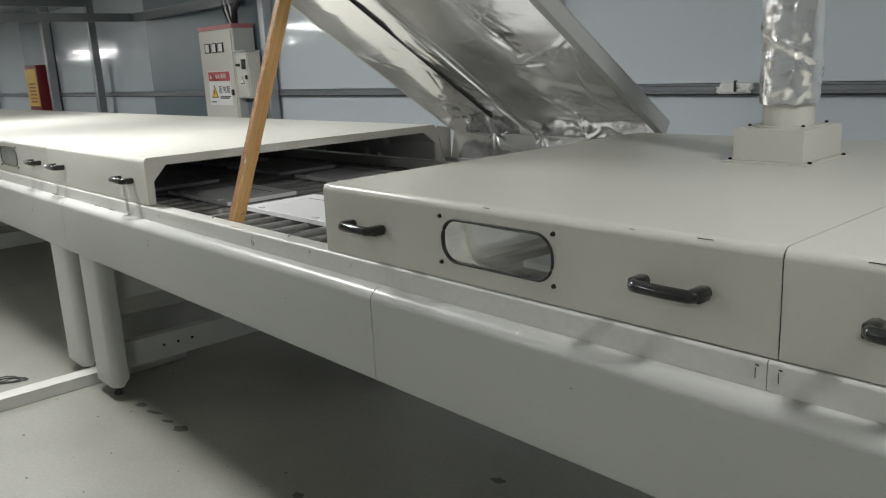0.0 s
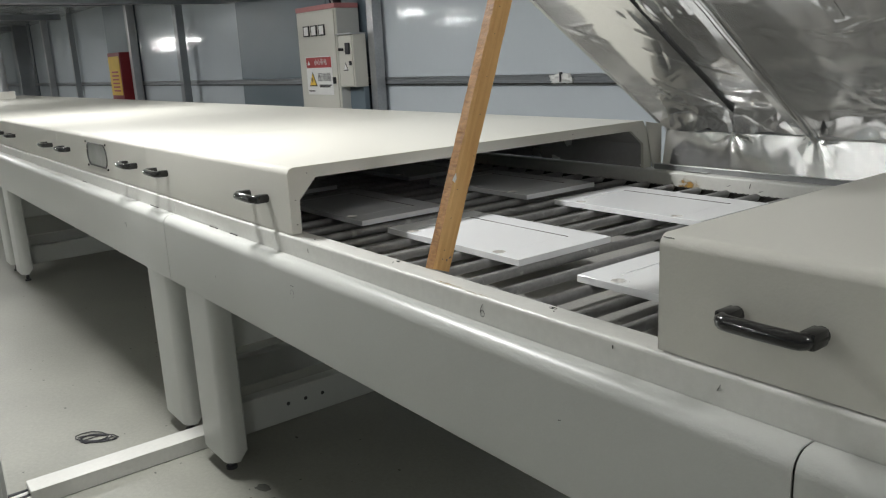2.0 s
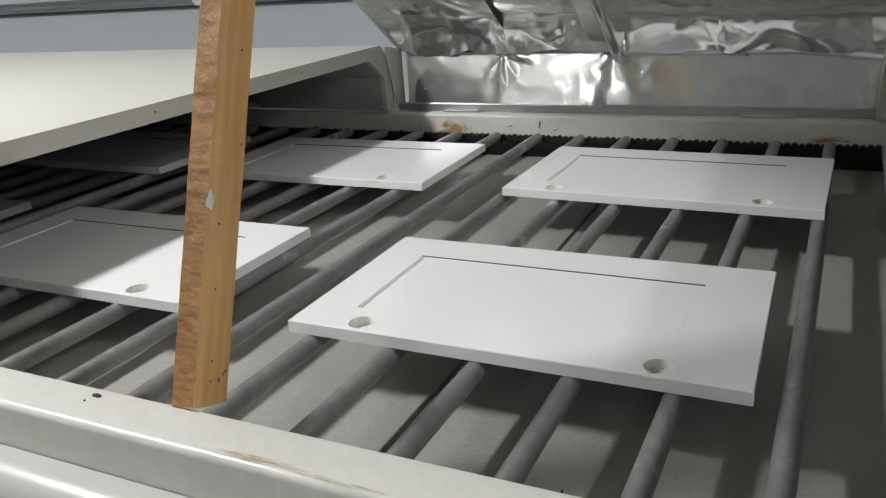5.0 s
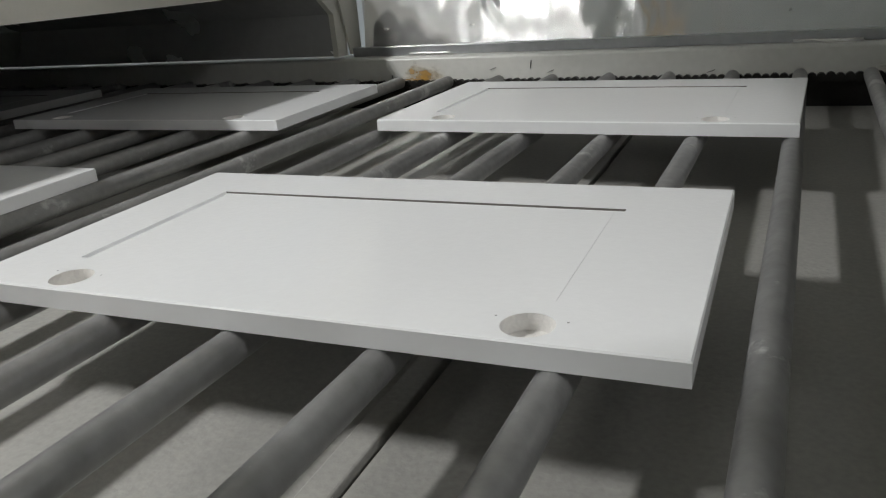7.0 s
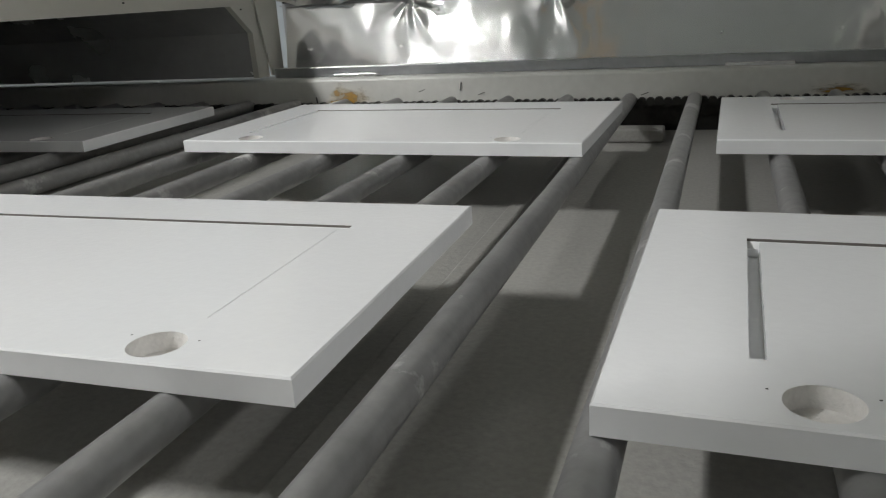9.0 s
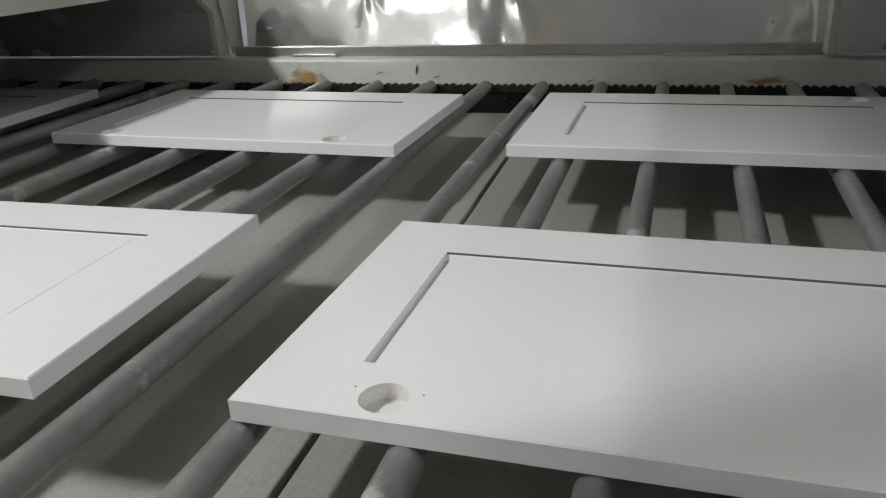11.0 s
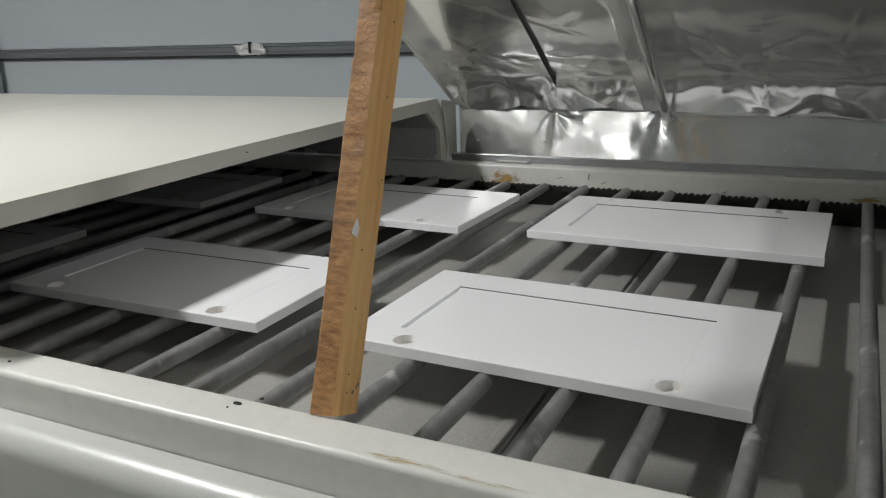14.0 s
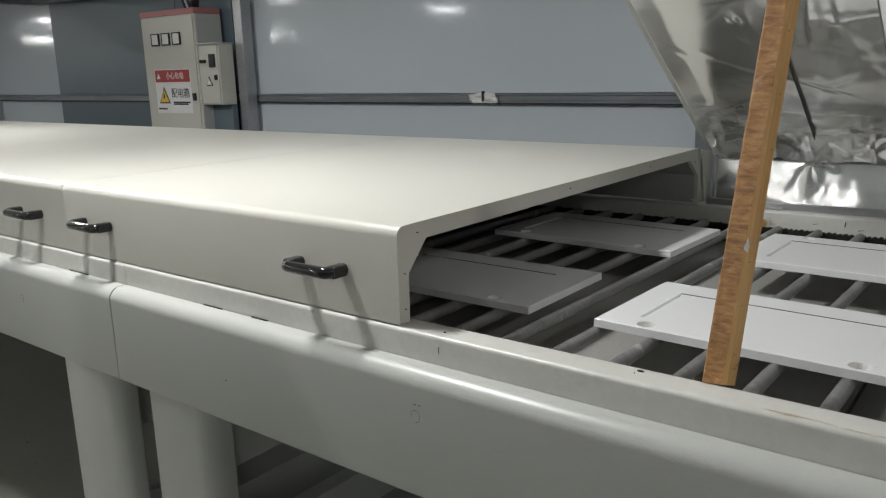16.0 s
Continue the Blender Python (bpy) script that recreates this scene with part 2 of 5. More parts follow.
def rounded(points, radii, seg=5):
    """A 2D outline with its corners rounded; the ends of an open line stay."""
    out = []
    for i, (p, r) in enumerate(zip(points, radii)):
        p = Vector(p)
        if r <= 0 or i in (0, len(points) - 1):
            out.append(p)
            continue
        a, b = (Vector(points[i - 1]) - p).normalized(), (Vector(points[i + 1]) - p).normalized()
        half = a.angle(b) / 2
        d = r / math.tan(half)
        c = p + (a + b).normalized() * (r / math.sin(half))
        s, e = p + a * d - c, p + b * d - c
        turn = s.angle_signed(e)
        for k in range(seg + 1):
            q = s.copy()
            q.rotate(Matrix.Rotation(-turn * k / seg, 2))
            out.append(c + q)
    return out


def extrude_x(profile, x0, x1, closed=True, caps=True, bm=None, cuts=1):
    """Sweeps a (y, z) outline along x."""
    bm = bm or bmesh.new()
    rings = []
    for k in range(cuts + 1):
        x = x0 + (x1 - x0) * k / cuts
        rings.append([bm.verts.new((x, p[0], p[1])) for p in profile])
    n = len(profile)
    for a, b in zip(rings, rings[1:]):
        for i in range(n if closed else n - 1):
            bm.faces.new((a[i], a[(i + 1) % n], b[(i + 1) % n], b[i]))
    if closed and caps:
        bm.faces.new(rings[0])
        bm.faces.new(list(reversed(rings[-1])))
    bmesh.ops.recalc_face_normals(bm, faces=list(bm.faces))
    return bm


def thick_line(points, radii, t, seg=5):
    """A closed outline: a folded sheet of thickness t along an open line (inner side to the left)."""
    line = rounded(points, radii, seg)
    inner = []
    for i, p in enumerate(line):
        a = line[i] - line[i - 1] if i else line[1] - line[0]
        b = line[i + 1] - line[i] if i < len(line) - 1 else a
        d = (a.normalized() + b.normalized()).normalized()
        inner.append(p + Vector((-d.y, d.x)) * t)
    return line + inner[::-1]


def tube(points, r, seg=10, bm=None, caps=True):
    bm = bm or bmesh.new()
    pts = [Vector(p) for p in points]
    rings = []
    up = Vector((0, 0, 1))
    for i, p in enumerate(pts):
        a = pts[min(i + 1, len(pts) - 1)] - pts[max(i - 1, 0)]
        d = a.normalized()
        ref = up if abs(d.z) < 0.95 else Vector((1, 0, 0))
        u = d.cross(ref).normalized()
        w = u.cross(d)
        rings.append([bm.verts.new(p + (u * math.cos(2 * math.pi * k / seg) + w * math.sin(2 * math.pi * k / seg)) * r) for k in range(seg)])
    for a, b in zip(rings, rings[1:]):
        for k in range(seg):
            bm.faces.new((a[k], a[(k + 1) % seg], b[(k + 1) % seg], b[k]))
    if caps:
        bm.faces.new(rings[0][::-1])
        bm.faces.new(rings[-1])
    bmesh.ops.recalc_face_normals(bm, faces=list(bm.faces))
    return bm


def cyl(x, y, z0, z1, r, seg=24, bm=None):
    return tube([(x, y, z0), (x, y, z1)], r, seg, bm)


def bolt(parent, x, y, z, axis="y", r=0.006, h=0.005, name="bolt", mat=None):
    """A small domed screw head that stands proud towards -axis or +z."""
    bm = bmesh.new()
    bmesh.ops.create_cone(bm, cap_ends=True, segments=8, radius1=r, radius2=r * 0.6, depth=h)
    if axis == "y":
        bmesh.ops.rotate(bm, verts=list(bm.verts), matrix=Matrix.Rotation(radians(90), 3, "X"))
        bmesh.ops.translate(bm, verts=list(bm.verts), vec=(0, -h / 2, 0))
    else:
        bmesh.ops.translate(bm, verts=list(bm.verts), vec=(0, 0, h / 2))
    return part(name, bm, mat or M_DARK, parent, at=pose(x, y, z))


# ---------------------------------------------------------------- the hall
X0, X1, Y0, Y1 = -40.0, 12.0, -12.0, 3.15
CEIL, CEIL_HIGH, X_STEP = B + 1.62, B + 2.55, -3.6
tagged(part("floor", box(X0, X1, Y0, Y1 + 0.2, -0.2, 0.0), M_FLOOR), "grey trowelled concrete workshop floor with stains", "floor", kind="structure")
# taller ceiling and its step are unseen, added so the lamps can hang higher
tagged(part("ceiling", box(X_STEP, X1, Y0, Y1 + 0.2, CEIL_HIGH, CEIL_HIGH + 0.1), M_CEIL), "unseen taller sheet ceiling added over the oven", "ceiling", kind="structure")
tagged(part("ceiling", box(X_STEP - 0.06, X_STEP, Y0, Y1 + 0.03, CEIL + 0.1, CEIL_HIGH + 0.1), M_CEIL), "unseen upright sheet added between two ceiling heights", "ceiling", kind="structure")
tagged(part("ceiling", box(X0, X_STEP, Y0, Y1 + 0.2, CEIL, CEIL + 0.1), M_CEIL), "silvery sheet ceiling of the workshop", "ceiling", kind="structure")
wall_north = tagged(part("wall_north", box(X0, X1, Y1 + 0.03, Y1 + 0.2, 0, CEIL_HIGH), M_WALL), "pale blue-grey glossy sandwich panel wall", "wall", kind="structure")
tagged(part("wall_south", box(X0, X1, Y0 - 0.2, Y0, 0, CEIL_HIGH), M_WALL), "pale panel wall across the hall", "wall", kind="structure")
tagged(part("wall_west", box(X0 - 0.2, X0, Y0, Y1, 0, CEIL), M_WALL), "pale panel wall at the end of the hall", "wall", kind="structure")
tagged(part("wall_east", box(X1, X1 + 0.2, Y0, Y1, 0, CEIL_HIGH), M_WALL), "pale panel wall at the end of the hall", "wall", kind="structure")
# panels of the north wall, divided by a horizontal rail and by uprights
edges = [-40.0, -35.0, -30.0, -26.0, -22.2, -19.6, -17.6, -15.6, -13.5, -11.75, -9.7, -7.9, -5.72, -4.95, -1.0, 2.6, 6.2, 9.0, 12.0]
dark_at = {(-13.5, -11.75), (-7.9, -5.72), (-5.72, -4.95), (-22.2, -19.6)}
for a, b in zip(edges, edges[1:]):
    mat = M_BLUE if (a, b) in dark_at else M_WALL
    proud = 0.012 if mat is M_BLUE else 0.0
    for z0, z1 in ((0.0, B + 0.248), (B + 0.308, CEIL if b < X_STEP else CEIL_HIGH)):
        part("panel", box(a + 0.004, b - 0.004, Y1 - proud, Y1 + 0.028, z0 + 0.002, z1 - 0.002), mat, wall_north)
tagged(part("trim", extrude_x([(Y1 - 0.028, B + 0.25), (Y1 - 0.028, B + 0.262), (Y1 - 0.02, B + 0.268), (Y1 - 0.02, B + 0.29), (Y1 - 0.028, B + 0.296),
                                           (Y1 - 0.028, B + 0.306), (Y1 + 0.027, B + 0.306), (Y1 + 0.027, B + 0.25)], X0, X1), M_BEAM),
                   "grey steel rail along the panel wall", "trim", kind="structure")
tagged(part("trim", box(X0, X1, Y1 - 0.031, Y1 - 0.002, B + 0.240, B + 0.249), M_RUBBER), "dark sealing strip under the wall rail", "trim", kind="structure")


def upright(x, y, w, d, mat, label):
    bm = box(x - w / 2, x + w / 2, y - d / 2, y + d / 2, 0, (CEIL if x < X_STEP else CEIL_HIGH) - 0.002, 0.006)
    box(x - w / 2 - 0.03, x + w / 2 + 0.03, y - d / 2 - 0.02, y + d / 2 + 0.02, 0, 0.012, bm=bm)
    return tagged(part("steel_post", bm, mat), label, "post", kind="structure")


upright(-4.73, 3.06, 0.10, 0.10, M_STEEL, "galvanised steel post beside the switch cabinet")
upright(-1.0, 3.08, 0.11, 0.08, M_BEAM, "dark grey steel post on the panel wall")
upright(-9.35, 2.95, 0.13, 0.10, M_BEAM, "grey steel post before the panel wall")
upright(-11.75, 3.05, 0.12, 0.12, M_STEEL, "galvanised steel post beside a dark panel")
upright(-15.5, 3.05, 0.10, 0.10, M_BEAM, "thin grey steel post on the wall")
upright(-17.7, 3.05, 0.12, 0.12, M_STEEL, "galvanised steel post on the wall")
upright(-19.6, 2.9, 0.30, 0.3, M_BEAM, "dark steel column on the wall")
for xb0, yb, zb, lab in ((-7.9, 3.0, B + 1.2, "grey steel beam between the posts"), (-30, 1.4, B + 1.52, "grey steel ceiling beam")):
    tagged(part("steel_beam", box(xb0, -5.2, yb - 0.05, yb + 0.05, zb, zb + 0.10, 0.006), M_BEAM), lab, "beam", kind="structure")
tagged(part("steel_beam", box(-7.95, -7.83, -3.0, 2.94, B + 1.2, B + 1.30, 0.006), M_BEAM), "grey steel cross beam over the oven", "beam", kind="structure")
for xb in (-24.0, -19.6, -15.5, -12.2, -9.35):
    tagged(part("steel_beam", box(xb - 0.05, xb + 0.05, -6, 2.9, B + 1.50, B + 1.60, 0.006), M_BEAM), "grey steel cross beam under the ceiling", "beam", kind="structure")


M_GLOW = bpy.data.materials.new("lit_tube")
M_GLOW.use_nodes = True
M_GLOW.node_tree.nodes["Principled BSDF"].inputs["Emission Color"].default_value = (1.0, 1.0, 0.98, 1)
M_GLOW.node_tree.nodes["Principled BSDF"].inputs["Emission Strength"].default_value = 60.0


M_TUBE = M_GLOW.copy()
M_TUBE.name = "bright_tube"
M_TUBE.node_tree.nodes["Principled BSDF"].inputs["Emission Strength"].default_value = 55.0


def batten_lamp(x, y, z, along):
    """A twin-tube batten lamp hung under the hall's ceiling."""
    t = thing("batten_lamp", pose(x, y, z, 0, 0, along), "white twin-tube batten lamp lit under the hall ceiling", "lamp", "lamps of the hall")
    part("housing", box(-0.62, 0.62, -0.07, 0.07, 0.03, CEIL - z - 0.001, 0.004), M_SIGN, t)
    for q in (-1, 1):
        part("tube", tube([(-0.59, q * 0.04, 0.012), (0.59, q * 0.04, 0.012)], 0.016, 10), M_GLOW, t, "glowing white tube")


# unseen fill lamps added to brighten the ceiling, walls and foil
for lx, ly, lz in ((-2.4, -4.8, CEIL_HIGH - 0.08), (4.6, -5.0, CEIL_HIGH - 0.08), (-2.8, -8.6, CEIL_HIGH - 0.35), (-4.8, -9.2, CEIL - 0.2), (7.5, -9.0, CEIL_HIGH - 0.35), (-12.5, -2.4, CEIL - 0.25), (-19.0, -2.4, CEIL - 0.25), (-25.0, -2.4, CEIL - 0.25)):
    t = thing("fill_lamp", pose(lx, ly, lz, 0, 0, 90), "unseen twin-tube lamp added under the ceiling to brighten the hall", "lamp", "lamps of the hall")
    for q in (-1, 1):
        part("tube", tube([(-0.59, q * 0.05, 0.02), (0.59, q * 0.05, 0.02)], 0.016, 10), M_TUBE, t, "glowing white tube")
        part("hanger", tube([(q * 0.5, 0, 0.02), (q * 0.5, 0, (CEIL_HIGH if lx > X_STEP else CEIL) - lz - 0.001)], 0.005, 6), M_STEEL, t)
        part("end_cap", box(q * 0.605 - 0.015, q * 0.605 + 0.015, -0.07, 0.07, 0.0, 0.04, 0.003), M_SIGN, t)
    part("spine", box(-0.6, 0.6, -0.012, 0.012, 0.012, 0.032), M_SIGN, t)
for lx, ly, la in ((-17.0, -7.7, 90), (-23.0, -8.0, 90), (-29.5, -8.6, 0), (-37.6, -6.5, 90), (-35.0, -4.0, 0), (-28.0, -3.2, 90)):
    batten_lamp(lx, ly, B + 1.47, la)


def plaster_blob(x, z, flip):
    """White putty and a clamp over a joint of the wall rail."""
    t = thing("pipe_clamp", pose(x, Y1 - 0.03, z), "white taped joint on the grey wall rail", "joint", "taped joints on the wall rail")
    bm = bmesh.new()
    rnd = random.Random(int(x * 100))
    for dx, dz, sx, sz in ((-0.06, 0.008, 0.055, 0.026), (0.045, 0.004, 0.050, 0.042), (0.0, -0.018, 0.10, 0.018), (-0.02, 0.018, 0.045, 0.022), (0.08, -0.012, 0.035, 0.026)):
        r = bmesh.ops.create_icosphere(bm, subdivisions=3, radius=1)
        for v in r["verts"]:
            k = 1 + 0.45 * noise.noise(v.co * 2.3 + Vector((x, dx * 30, 0)))
            c = Vector([math.copysign(abs(q) ** 0.45, q) for q in v.co])
            v.co = Vector((dx * flip + c.x * sx * 0.85 * k, -0.002 + c.y * 0.012 * k, dz + c.z * sz * 0.75 * k))
    part("putty", bm, M_TAPE, t, smooth=True)
    part("band", box(0.005, 0.012, -0.03, 0.0, -0.02, 0.045, 0.002), M_GREY, t, "dark narrow band")
    return t


plaster_blob(-2.47, B + 0.278, 1)
plaster_blob(0.33, B + 0.28, -1)

# ---------------------------------------------------------------- conveyor frame
X_LEFT, X_RIGHT = -15.5, 5.2
Y_FACE, Y_BAND, Y_IN = -0.097, -0.046, 0.014
Y_FAR = 1.515
joints = [-15.5, -12.5, -8.8, -5.1, -1.41, 1.05, 3.3, 5.2]

conveyor = thing("roller_conveyor", pose(0, 0, 0), "long pale grey enamelled roller conveyor frame of a drying oven", "conveyor")
# near side: rail with its top, band and the apron under it, section by section
rail_line = [(Y_IN, B - 0.035), (Y_IN, B), (Y_BAND, B), (Y_BAND, B - 0.075)]
rail_prof = thick_line(rail_line, [0, 0.003, 0.008, 0], 0.004, 4)
apron_line = [(Y_BAND - 0.0015, B - 0.0545), (Y_FACE, B - 0.0545), (Y_FACE, B - 0.306), (Y_FACE + 0.05, B - 0.306)]
LIP = B - 0.0545
apron_prof = thick_line(apron_line, [0, 0.032, 0.010, 0], 0.003, 8)
rail_joints = [-15.5, -12.5, -8.8, -5.1, -1.41, 2.075, 5.2]
for a, b in zip(rail_joints, rail_joints[1:]):
    part("rail", extrude_x(rail_prof, a + 0.0008, b - 0.0008), M_RAIL, conveyor, "worn off-white side rail", smooth="auto")
for a, b in zip(joints, joints[1:]):
    part("apron", extrude_x(apron_prof, a + 0.002, b - 0.002), M_APRON, conveyor, smooth="auto")
# far side: rail, its ledge and inner face
far_line = [(Y_FAR - 0.002, B - 0.060), (Y_FAR, B - 0.003), (Y_FAR + 0.09, B - 0.003), (Y_FAR + 0.09, B - 0.30)]
far_prof = thick_line(far_line, [0, 0.008, 0.008, 0], -0.004, 4)
for a, b in zip(joints, joints[1:]):
    part("far_rail", extrude_x(far_prof, a + 0.0015, b - 0.0015), M_RAIL, conveyor, "worn off-white far rail", smooth="auto")
part("inner_wall", box(X_LEFT, X_RIGHT, Y_IN - 0.03, Y_IN - 0.022, B - 0.2, B - 0.036), M_TRAY, conveyor)
# black wall puts the shade of the recess under the far rail into colour
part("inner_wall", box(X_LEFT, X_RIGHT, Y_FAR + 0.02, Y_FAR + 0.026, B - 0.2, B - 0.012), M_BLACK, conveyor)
# tray sheets under the rollers, with a folded seam
for a, b in ((X_LEFT, -3.2), (-3.198, -1.45), (-1.448, 0.222), (0.2505, 1.95), (1.952, X_RIGHT)):
    part("tray", box(a, b, Y_IN - 0.02, Y_FAR + 0.018, B - 0.135, B - 0.121), M_TRAY, conveyor, "dusty grey sheet under the rollers")
part("seam", box(0.2225, 0.246, Y_IN - 0.02, Y_FAR + 0.018, B - 0.135, B - 0.117, 0.002), M_TRAY, conveyor, "raised seam of the tray")
part("seam_gap", box(0.2465, 0.250, Y_IN - 0.02, Y_FAR + 0.018, B - 0.15, B - 0.14), M_BLACK, conveyor)
part("tray_end", box(0.28, 0.40, 1.40, 1.44, B - 0.12, B - 0.095, 0.004), M_TRAY, conveyor)
# underside pans
part("underpan", box(X_LEFT, X_RIGHT, Y_FACE + 0.06, Y_FAR + 0.08, B - 0.26, B - 0.25), M_APRON, conveyor)

for xa, xb in ((-1.075, -1.005), (-0.90, -0.845), (-1.70, -1.60), (-2.75, -2.68)):
    part("lip_gap", box(xa, xb, Y_BAND - 0.0035, Y_BAND - 0.0005, LIP - 0.001, LIP + 0.0022), M_BLACK, conveyor, "dark slit behind the apron's lip")

# legs with rounded fronts, in pairs at the joints of the frame


def leg(parent, x0, x1):
    y0, y1, r = Y_FACE + 0.004, -0.012, 0.045
    pts = rounded([((x0 + x1) / 2, y1), (x0, y1), (x0, y0), (x1, y0), (x1, y1), ((x0 + x1) / 2, y1)], [0, 0.01, r, r, 0.01, 0], 6)[:-1]
    bm = bmesh.new()
    rings = [[bm.verts.new((p.x, p.y, z + (0.035 * (1 if p.y > -0.03 else 0) * (1 if z < 0.3 else 0)))) for p in pts] for z in (0.065, B - 0.3)]
    for i in range(len(pts)):
        j = (i + 1) % len(pts)
        bm.faces.new((rings[0][i], rings[0][j], rings[1][j], rings[1][i]))
    bm.faces.new(rings[0][::-1])
    bm.faces.new(rings[1])
    bmesh.ops.recalc_face_normals(bm, faces=list(bm.faces))
    lg = part("leg", bm, M_APRON, parent, "rounded pale grey sheet-metal leg", smooth="auto")
    bm = cyl((x0 + x1) / 2 + 0.03, -0.045, 0.0, 0.010, 0.021, 18)
    cyl((x0 + x1) / 2 + 0.03, -0.045, 0.012, 0.07, 0.011, 12, bm)
    part("levelling_foot", bm, M_GREY, lg, "dark levelling foot")


for xc in (-1.41, -5.15, -8.85, -12.5, 3.3):
    leg(conveyor, xc - 0.33, xc - 0.06)
    leg(conveyor, xc + 0.10, xc + 0.36)
    for xs in (xc - 0.19, xc + 0.25):
        # cross members to the far legs
        bm = box(xs - 0.03, xs + 0.03, -0.0105, 1.45, 0.12, 0.25, 0.004)
        cm = part("cross_member", bm, M_APRON, conveyor)
        part("cross_member", box(xs - 0.03, xs + 0.03, -0.0105, 1.45, 0.47, 0.62, 0.004), M_APRON, conveyor)
        part("far_leg", box(xs - 0.05, xs + 0.05, 1.452, 1.60, 0.0, B - 0.3, 0.006), M_APRON, conveyor)
        if xs > xc and xc == -1.41:
            for k in range(3):
                own = tube([(xs + 0.0295, 0.20 + 0.075 * k, 0.19), (xs + 0.0315, 0.20 + 0.075 * k, 0.19)], 0.008, 8)
                part("hole", own, M_INK, cm)

# marks on the near rail: slotted holes, drilled dots, rust
for xh, yh, rr in ((0.0, 0.0, 0.0036), (0.515, 0.0, 0.0024), (-0.375, -0.02, 0.0025), (0.80, -0.03, 0.004)):
    own = bmesh.new()
    bmesh.ops.create_cone(own, cap_ends=True, segments=12, radius1=rr, radius2=rr, depth=0.002)
    bmesh.ops.scale(own, verts=list(own.verts), vec=(1.7 if 0.0035 < rr < 0.0038 else 1, 0.8, 1))
    part("hole", own, M_INK, conveyor, at=pose(xh, yh, B + 0.0004))
for xh, yh in ((-0.005, -0.012), (0.51, 0.014), (0.53, -0.013)):
    own = bmesh.new()
    bmesh.ops.create_cone(own, cap_ends=True, segments=8, radius1=0.0011, radius2=0.0011, depth=0.002)
    part("scratch", own, M_INK, conveyor, at=pose(xh, yh, B + 0.0004))


def ring_mark(parent, x, y, z, rx, ry, w):
    """A drawn pen ring round a hole in the rail's top."""
    pts = [(x + rx * math.cos(a * math.pi / 12), y + ry * math.sin(a * math.pi / 12), z) for a in range(25)]
    return part("pen_ring", tube(pts, w, 5, caps=False), M_INK, parent)


ring_mark(conveyor, 0.515, 0.0, B + 0.0005, 0.0085, 0.0045, 0.0004)


def pen_stroke(parent, pts, w=0.0006):
    return part("pen_stroke", tube(pts, w, 5), M_INK, parent)


for xm in (2.055, 2.095):
    pen_stroke(conveyor, [(xm, Y_BAND - 0.0006, B - 0.012), (xm + 0.006, Y_BAND - 0.0006, B - 0.013)], 0.0014)
    pen_stroke(conveyor, [(xm, Y_BAND - 0.0006, B - 0.018), (xm, Y_BAND - 0.0006, B - 0.036)], 0.0008)
# the handwritten 6 on the band
six = []
for k in range(15):
    a = k / 14
    six.append((0.364 - 0.008 * math.sin(a * 2.2), Y_BAND - 0.0004, B - 0.015 - 0.021 * a))
for k in range(1, 15):
    a = math.pi * (1 + 2 * k / 14)
    six.append((0.3628 + 0.006 * math.cos(a) - 0.001, Y_BAND - 0.0004, B - 0.035 + 0.007 * math.sin(a)))
pen_stroke(conveyor, six)
pen_stroke(conveyor, [(0.905, Y_BAND - 0.0006, B - 0.02), (0.90, Y_BAND - 0.0006, B - 0.03)])
pen_stroke(conveyor, [(0.70, Y_BAND - 0.0006, B - 0.012), (0.70, Y_BAND - 0.0006, B - 0.018)], 0.0012)
pen_stroke(conveyor, [(-0.37, Y_BAND - 0.0006, B - 0.02), (-0.37, Y_BAND - 0.0006, B - 0.032)])
pen_stroke(conveyor, [(-0.007, Y_FAR - 0.003, B - 0.017), (-0.01, Y_FAR - 0.003, B - 0.034)], 0.0011)
for k, (dx, dz) in enumerate(((0.028, -0.043), (-0.10, -0.035), (0.35, -0.05))):
    pen_stroke(conveyor, [(dx, Y_FAR - 0.0035, B + dz), (dx + 0.014, Y_FAR - 0.0035, B + dz + 0.005)], 0.0007)


def rust_spot(parent, x, y, z, sx, sz, flat=False, seed=1, mat=None):
    """A thin film of rust or varnish, patchy and fading at its rim."""
    bm = bmesh.new()
    bmesh.ops.create_grid(bm, x_segments=4, y_segments=4, size=1.0)
    ob = part("rust_stain", bm, mat or M_RUST, parent, "yellowed stain" if mat else "orange rust stain")
    ob.matrix_basis = pose(x, y, z, 0 if flat else 90, 0, 0) @ Matrix.Diagonal((sx, sz, 1, 1))
    return ob


rust_spot(conveyor, -0.262, Y_FAR - 0.0036, B - 0.048, 0.055, 0.036, seed=3)
pen_stroke(conveyor, [(-0.338, Y_FAR - 0.003, B - 0.042), (-0.336, Y_FAR - 0.003, B - 0.054)], 0.0013)
rust_spot(conveyor, -0.19, Y_FAR - 0.0036, B - 0.060, 0.032, 0.009, seed=4)
rust_spot(conveyor, 0.69, Y_FAR - 0.0036, B - 0.046, 0.055, 0.012, seed=5)
rust_spot(conveyor, 0.24, -0.036, B + 0.0006, 0.065, 0.006, True, seed=6, mat=M_STAIN)
rust_spot(conveyor, 0.33, -0.040, B + 0.0006, 0.07, 0.004, True, seed=8, mat=M_STAIN)

# ---------------------------------------------------------------- rods carried by the drive chain
R_ROD, PITCH, SKEW = 0.0128, 0.1167, 0.020
Z_ROD = B - 0.0405 - R_ROD


